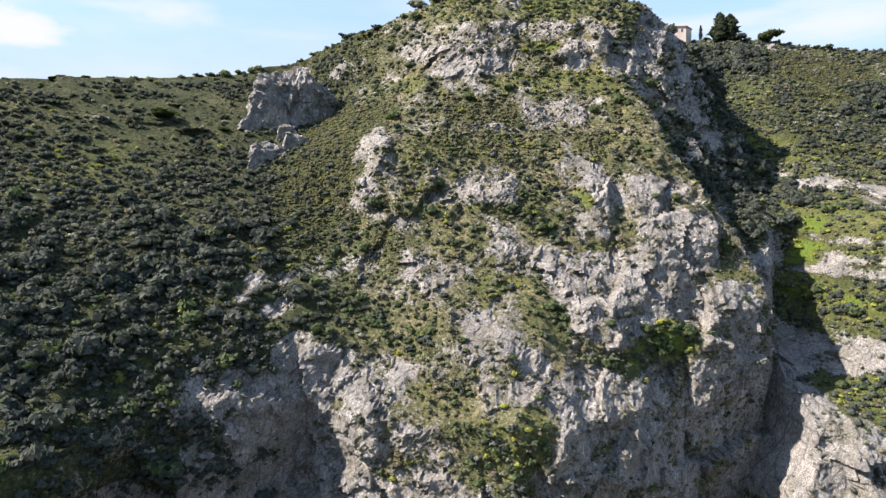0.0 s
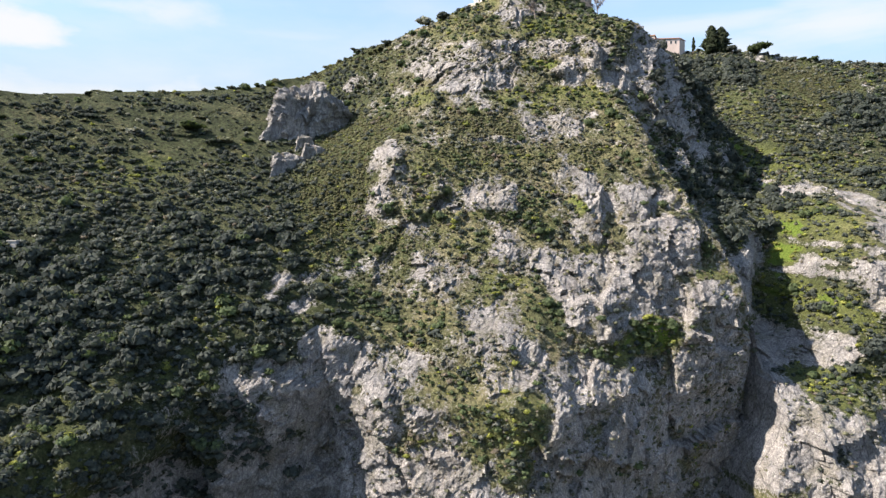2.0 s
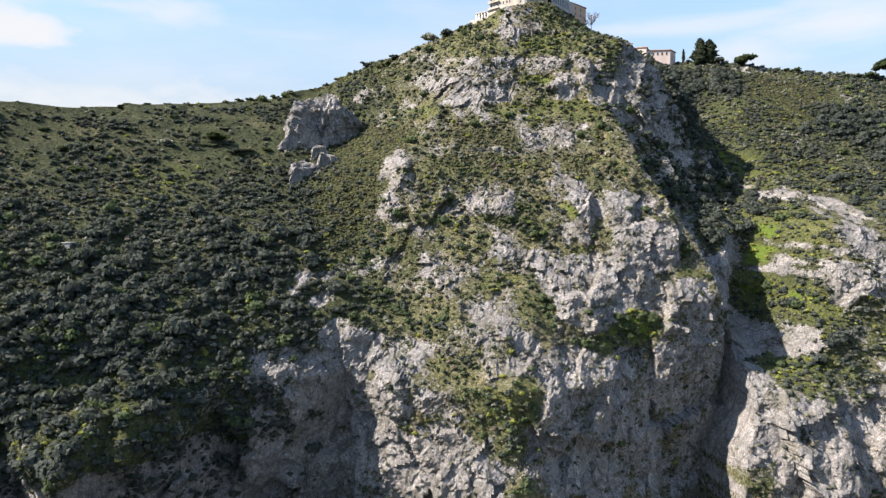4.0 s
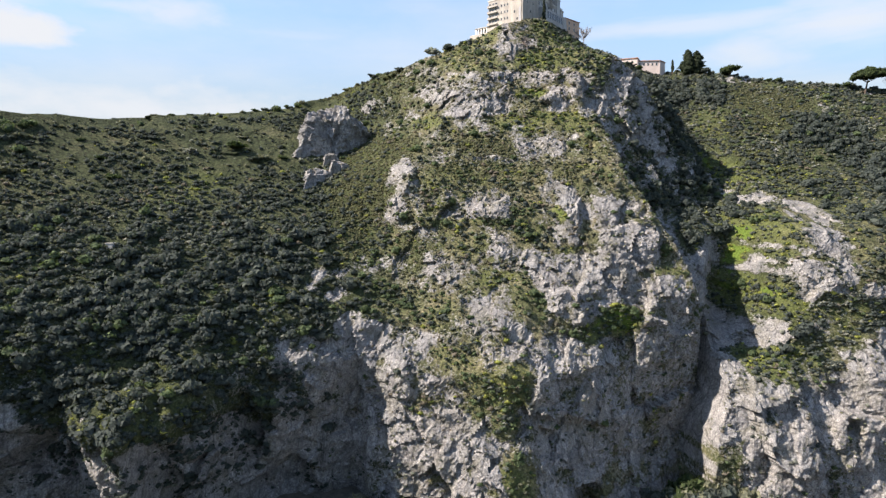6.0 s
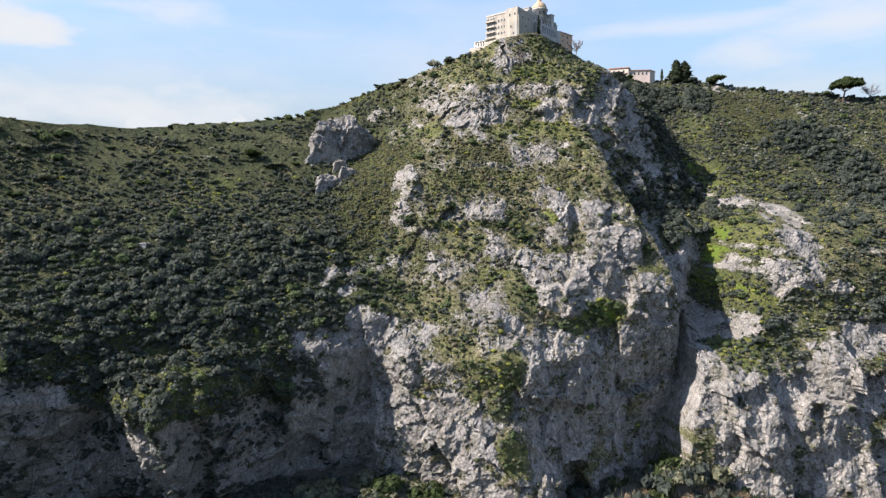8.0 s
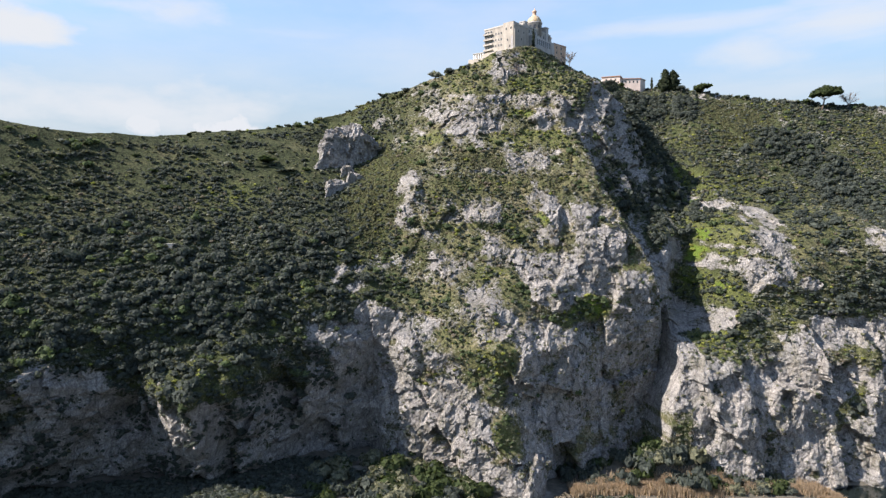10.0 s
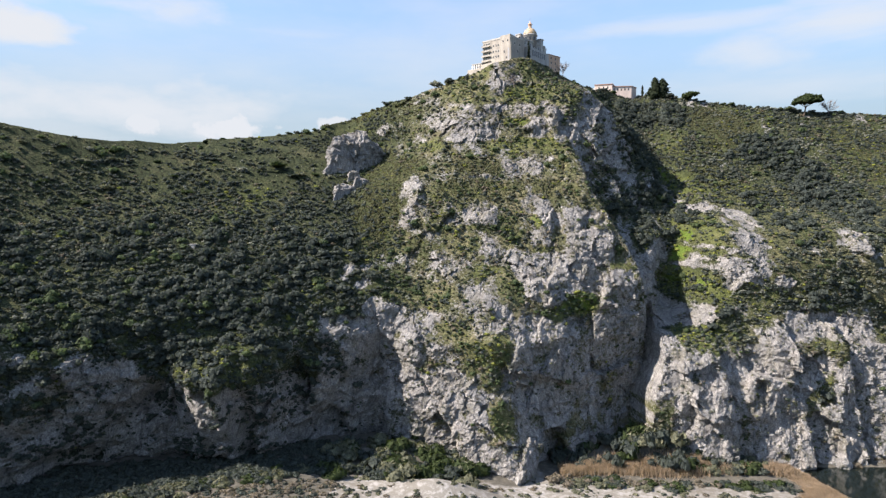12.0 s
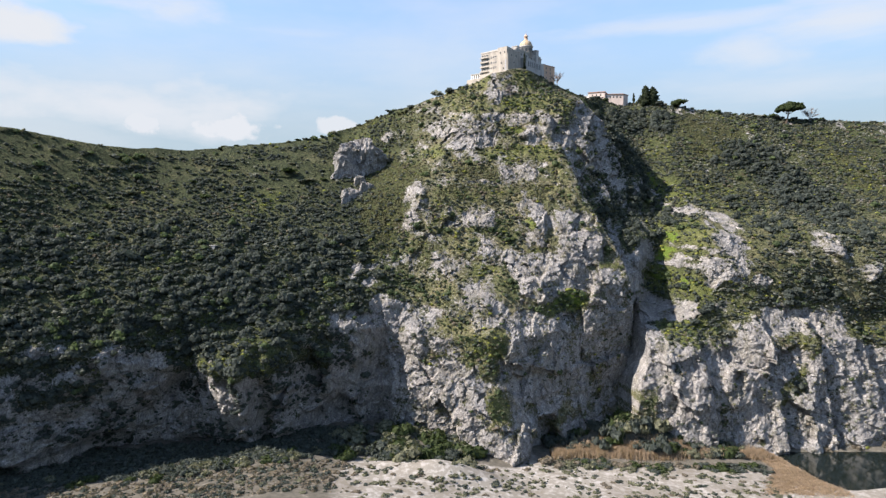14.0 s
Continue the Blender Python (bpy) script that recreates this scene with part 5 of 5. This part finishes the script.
def umbrella_pine(x, y, z, high, wide):
    t = thing("umbrella_pine", "leaning umbrella pine with a domed spreading crown on the ridge", "tree")
    r = random.Random(3)
    top = z + high * 0.5
    part("trunk", limb((x - 3.5, y, z - 1.5), (x - 1.0, y, top - 1.0), 0.75, 0.5, 0.7), BARK, t)
    for k, (dx, dz) in enumerate(((-8, 1.5), (-4, 3.0), (3, 3.4), (8, 3.2), (0, 4.2))):
        part("limb", limb((x - 1.2, y, top - 1.6), (x + dx, y + r.uniform(-3, 3), top + dz), 0.32, 0.12, 0.4, 5, k), BARK, t)
    c, rad = [], []
    for k in range(230):
        u, v = r.uniform(-1, 1), r.uniform(-1, 1)
        if u * u + v * v > 1:
            continue
        dome = math.sqrt(max(0.0, 1 - u * u - v * v))
        c.append((x + u * wide / 2, y + v * wide / 2.6, top + 1.4 + 1.2 * u + dome * high * 0.42 * r.uniform(0.15, 1.0)))
        rad.append(r.uniform(1.3, 2.2))
    crown("crown", c, rad, 0.7, LEAF_PINE, t, 71, 60, 0.26)


def cypress(x, y, z, high, wide, seed, label, plumes=1):
    t = thing("cypress", label, "tree", "cypresses")
    r = random.Random(seed)
    part("trunk", limb((x, y, z - 1.5), (x, y, z + high * 0.4), 0.4, 0.25), BARK, t)
    c, rad = [], []
    for p in range(plumes):
        px = x + (p - (plumes - 1) / 2) * wide * 0.55
        for k in range(26):
            u = k / 25
            w = wide / (1.5 if plumes > 1 else 2) * min(1.0, 0.55 + 2.2 * u) * (1 - u) ** 0.45 * 0.5
            for _ in range(2):
                a = r.uniform(0, 6.28)
                c.append((px + w * math.cos(a) * r.random(), y + w * math.sin(a), z + 0.6 + high * u * (0.97 - 0.06 * p)))
                rad.append(w * 0.75 + 0.3)
    crown("crown", c, rad, 1.3, LEAF_CYPRESS, t, seed + 1, 34)


def broad_tree(name, x, y, z, high, wide, mat, seed, label, flat=0.7):
    t = thing(name, label, "tree", "trees on the ridge")
    r = random.Random(seed)
    part("trunk", limb((x, y, z - 1.2), (x + r.uniform(-0.5, 0.5), y, z + high * 0.5), 0.35, 0.2, 0.3), BARK, t)
    c, rad = [], []
    for k in range(3):
        part("limb", limb((x, y, z + high * 0.35), (x + r.uniform(-1, 1) * wide * 0.35, y + r.uniform(-1, 1), z + high * 0.7), 0.18, 0.07, 0.3, 5, k), BARK, t)
    for k in range(16):
        a, q = r.uniform(0, 6.28), math.sqrt(r.random())
        c.append((x + q * math.cos(a) * wide * 0.38, y + q * math.sin(a) * wide * 0.38, z + high * (0.55 + 0.33 * r.random() * (1.1 - q * 0.5))))
        rad.append(wide * r.uniform(0.14, 0.22))
    crown("crown", c, rad, flat, mat, t, seed + 1, 44)


def bare_tree(x, y, z, high, wide, seed, label):
    """A leafless tree: a trunk, limbs and a haze of twigs."""
    t = thing("bare_tree", label, "tree", "leafless trees")
    r = random.Random(seed)
    part("trunk", limb((x, y, z - 1), (x, y, z + high * 0.35), 0.28, 0.2), TWIGS, t)
    tw = bmesh.new()
    for k in range(9):
        a, e = r.uniform(0, 6.28), r.uniform(0.5, 1.3)
        tip = Vector((x + math.cos(a) * math.cos(e) * wide * 0.5, y + math.sin(a) * math.cos(e) * wide * 0.5, z + high * (0.35 + 0.6 * math.sin(e) * r.uniform(0.7, 1))))
        root = Vector((x, y, z + high * r.uniform(0.2, 0.35)))
        part("limb", limb(root, tip, 0.14, 0.04, 0.3, 4, k), TWIGS, t)
        for q in range(60):
            b = root.lerp(tip, r.uniform(0.35, 1.0))
            d = Vector((r.gauss(0, 1), r.gauss(0, 1), r.gauss(0.6, 0.8))).normalized() * wide * r.uniform(0.08, 0.2)
            s = d.orthogonal().normalized() * 0.11
            tw.faces.new([tw.verts.new(p) for p in (b - s, b + s, b + d)])
    part("twigs", tw, TWIGS, t, "fine leafless twigs")


umbrella_pine(307.5, 128, 221.5, 19, 22)
cypress(193.3, 158, 241.5, 18.5, 13, 11, "broad dark double cypress on the ridge", 2)
cypress(183, 170, 246.5, 9, 3.2, 13, "small slim dark cypress beside the villa")
cypress(66.8, 70.5, 249.0, 17.5, 3.6, 15, "slim dark cypress against the church wall")
broad_tree("ridge_tree", 216.5, 146, 235.5, 11, 15, LEAF_PINE, 21, "dark windswept tree on the ridge")
broad_tree("ridge_tree", 201.0, 151, 239.0, 6.5, 8, LEAF_DARK, 23, "rounded dark green tree on the ridge")
broad_tree("ridge_tree", -1.5, hill_y(-1.5, top_z(-1.5)) + 1, top_z(-1.5) - 4.0, 10.0, 10, LEAF_GREY, 25, "grey-green tree on the spur's skyline")
broad_tree("ridge_tree", 9.0, hill_y(9, top_z(9)) + 1, top_z(9) - 3.4, 7, 9, LEAF_DARK, 27, "dark green tree on the spur's skyline")
bare_tree(325, 127, 221.5, 14, 22, 31, "pale leafless tree beside the umbrella pine")
bare_tree(97.0, 95, 246.0, 13, 13, 33, "leafless grey tree beside the annexe")
bare_tree(52.4, hill_y(52.4, 228.0) - 1, 227.0, 9, 9, 35, "leafless brown shrub below the summit crag")


def bush_mesh(name, mat, seed, lobes=7, leaves=44):
    r = np.random.default_rng(seed)
    c = r.normal(size=(lobes, 3)) * (0.42, 0.42, 0.2) + (0, 0, 0.35)
    ob = mesh_object(name, *foliage(c, 0.42 + 0.25 * r.random(lobes), 0.8, seed, leaves, 0.3), mat, True)
    return ob.data, ob


BUSHES = {}
for key, mat in (("dark", LEAF_DARK), ("olive", LEAF_OLIVE), ("bright", LEAF_BRIGHT), ("dry", LEAF_DRY), ("grey", LEAF_GREY), ("black", LEAF_PINE)):
    BUSHES[key] = [bush_mesh("bush", mat, 900 + 7 * k + len(key))[0] for k in range(3)]
for o in [o for o in scene.objects if o.name.startswith("bush")]:
    bpy.data.objects.remove(o)
LABELS = {"dark": "rounded dark evergreen bush", "olive": "rounded olive green bush", "bright": "bright yellow-green spurge bush", "dry": "brown dry bush",
          "grey": "grey-green bush", "black": "large very dark evergreen bush"}
brnd = random.Random(17)


def bush(key, x, y, z, r, where, group, flat=0.85, name="bush"):
    ob = new(name, brnd.choice(BUSHES[key]))
    ob.matrix_world = Matrix.LocRotScale((x, y, z - 0.1 * r), Euler((0, 0, brnd.uniform(0, 6.28))), (r, r * brnd.uniform(0.8, 1.1), r * flat * brnd.uniform(0.85, 1.15)))
    return tagged(ob, LABELS[key] + " " + where, name.replace("_", " "), group)


def ridge_bush(key, x, r):
    z = top_z(x)
    bush(key, x, hill_y(x, z) + 0.5, z - 0.3, r, "on the skyline", "bushes on the skyline")


for x, r in ((207, 2.6), (222, 1.8), (229, 2.6), (239, 2.4), (245, 2.0), (250, 2.8), (258, 3.0), (264, 2.6), (271, 2.6), (277, 3.0), (283, 3.6), (287, 2.6), (292, 4.2), (297, 4.4), (301, 3.4), (315, 2.6), (331, 2.8), (338, 2.4), (352, 2.2), (366, 2.0), (380, 2.4)):
    ridge_bush(brnd.choice(("dark", "black", "dark", "grey")), x, r)
for x, r in ((-23, 2.6), (-40, 3.2), (-48, 1.6), (-52, 1.8), (-59, 2.4), (-68, 2.2), (-86, 3.2), (-93, 2.4), (-99, 2.2), (-105, 2.2), (-110, 2.0), (-117, 1.7), (-133, 1.6), (-141, 1.4),
             (-149, 1.7), (-155, 1.4), (-170, 1.2), (-190, 1.0), (-215, 1.1), (17, 2.2), (22, 1.8)):
    ridge_bush(brnd.choice(("dark", "black", "dark", "olive")), x, r)
for x, r in ((136, 2.4), (142, 3.0), (148, 2.6), (154, 3.2), (159, 2.6), (165, 3.0), (171, 2.6), (177, 2.8), (188, 2.4)):
    ridge_bush(brnd.choice(("dark", "black", "olive")), x, r)
bush("black", -106.7, hill_y(-106.7, 170), 169.5, 5.2, "standing alone in the meadow", "meadow bushes", 0.7)
for k in range(46):
    x, z = brnd.uniform(-235, -80), brnd.uniform(140, 188)
    if z < top_z(x) - 3:
        bush(brnd.choice(("dark", "dark", "black", "olive", "grey")), x, hill_y(x, z), z, brnd.uniform(1.4, 3.4), "in the meadow", "meadow bushes", 0.75)


# ---------------------------------------------------------------- vegetation of the flats
def ground_z(x, y):
    return float(flats(np.array(x), np.array(y)))


def foot_bush(x, y, r, key, flat=0.85):
    bush(key, x, y, ground_z(x, y), r, "at the foot of the cliff", "shrubs at the cliff foot", flat, "shrub")


frnd = random.Random(23)
for k in range(62):  # strip below the left-hand cliff
    x = frnd.uniform(-190, -45)
    y = line(x, -190, -168, -119, -154, -94, -141, -60, -124, -45, -112) + frnd.uniform(-2, 12)
    foot_bush(x, y, frnd.uniform(1.6, 3.2), frnd.choice(("dark", "dark", "olive", "black")))
for k in range(66):  # mound beside the spur's foot
    x = frnd.uniform(-55, 18)
    y = frnd.uniform(-118, -84) - 0.1 * abs(x)
    foot_bush(x, y, frnd.uniform(3.2, 6.4), frnd.choice(("dark", "black", "black", "black", "dark", "olive")), 1.0)
for k in range(7):
    foot_bush(frnd.uniform(-24, -16), frnd.uniform(-86, -80), frnd.uniform(2.2, 3.4), "bright", 1.1)
for k in range(86):  # thicket in the bay right of the spur
    x = frnd.uniform(62, 178)
    y = frnd.uniform(-82, -62)
    foot_bush(x, y, frnd.uniform(2.8, 5.0) * (1.3 if 90 < x < 130 else 0.95), frnd.choice(("dark", "olive", "black", "black", "dark", "dark")), 1.35)
for k in range(80):  # low dark strip in front of the reeds
    x = frnd.uniform(56, 180)
    foot_bush(x, -97 + frnd.uniform(-6, 3) + (3 if x > 140 else 0), frnd.uniform(2.0, 3.6), frnd.choice(("dark", "olive", "dry", "black") if x < 140 else ("dark", "black", "dark")), 0.75)
for k in range(26):  # far bank of the lagoon
    foot_bush(frnd.uniform(192, 300), frnd.uniform(-64, -58), frnd.uniform(1.2, 2.6), frnd.choice(("dry", "olive", "bright", "dry")))
for k in range(260):  # tufts on the sand
    x, y = frnd.uniform(-130, 172), frnd.uniform(-168, -106)
    if y > -112 and -70 < x < 40:
        continue
    if y > -118 and x < -60:
        continue
    bush(frnd.choice(("olive", "dry", "dark", "dry")), x, y, ground_z(x, y), frnd.uniform(0.8, 2.3), "low on the sand", "tufts on the sand", 0.35, "dune_tuft")


def loose_tufts(name, n, where, size, mat, label, seed):
    r = np.random.default_rng(seed)
    p = np.array([where(r) for _ in range(n)])
    rad = size[0] + (size[1] - size[0]) * r.random(n) ** 1.8
    c = np.stack([p[:, 0], p[:, 1], flats(p[:, 0], p[:, 1]) + 0.1 * rad], -1)
    return tagged(mesh_object(name, *foliage(c, rad, 0.45, seed, 22), mat, True), label, "tufts", kind="stuff")


def scrubby_left(r):
    x = r.uniform(-190, -46) + r.normal() * 5
    return x, float(line(x, -190, -172, -119, -158, -60, -130)) - 34 * r.random() + 3


def open_sand(r):
    while True:
        x, y = r.uniform(-50, 176), r.uniform(-150, -100)
        if fbm(x / 14, y / 6, 0.3, 3, 15) > -0.1 and not (-55 < x < 40 and y > -112):
            return x, y


def cliff_foot(r):
    x = r.uniform(-230, -48)
    return x, float(line(x, -230, -186, -190, -166, -119, -150, -60, -120)) + 42 * r.random()


# added dark scrub that stands in for the shadow along the cliff base
loose_tufts("cliff_foot_shadow_scrub", 2600, cliff_foot, (0.9, 2.6), LEAF_DARK, "low dark scrub added in place of shadow under the cliff", 49)
loose_tufts("dry_ground_tufts", 900, scrubby_left, (0.4, 1.9), LEAF_DRY, "brown dry tufts scattered over scrubby ground", 51)
loose_tufts("dark_ground_tufts", 520, scrubby_left, (0.5, 2.0), LEAF_DARK, "dark green tufts scattered over scrubby ground", 53)
loose_tufts("sand_tufts", 420, open_sand, (0.4, 1.8), LEAF_OLIVE, "low olive tufts scattered over pale sand", 55)
loose_tufts("dark_sand_tufts", 300, open_sand, (0.4, 1.5), LEAF_DARK, "low dark tufts scattered over pale sand", 57)


def reeds(name, n, where, high, label, seed):
    r = np.random.default_rng(seed)
    p = np.array([where(r) for _ in range(n)])
    z = flats(p[:, 0], p[:, 1])
    base = np.stack([p[:, 0], p[:, 1], z - 0.2], -1)
    a = r.random(n) * 6.283
    side = np.stack([np.cos(a), np.sin(a), 0 * a], -1) * 0.2
    lift = high * (0.35 + 0.5 * r.random(n) + 0.45 * (fbm(p[:, 0] / 6, p[:, 1] / 3, 0.2, 3, seed) + 0.4))
    tip = base + np.stack([r.normal(size=n) * 0.5, r.normal(size=n) * 0.5, np.maximum(lift, 0.3)], -1)
    v = np.stack([base - side, base + side, tip], 1).reshape(-1, 3)
    return tagged(mesh_object(name, v, np.arange(3 * n).reshape(-1, 3), REED, False), label, "reeds", kind="stuff")


def reed_band(r):
    x = r.uniform(62, 188)
    return x, -87 + 0.12 * (x - 62) + r.normal() * 2.6 + 4 * math.sin(x / 11) * r.random()


def bank_band(r):
    t = r.random() ** 0.7
    y = -64 - 62 * t
    west, east = float(line(y, -126, 160, -94, 183, -64, 180)), float(line(y, -121, 203, -104, 196, -64, 192))
    return west + (east - west) * r.random() + r.normal() * 0.8, y + r.normal() * 1.5


reeds("reed_bed", 42000, reed_band, 4.2, "dry tan reed bed along the foot of the thicket", 41)
reeds("bank_reeds", 34000, bank_band, 1.1, "dry tan grass on the lagoon bank", 43)
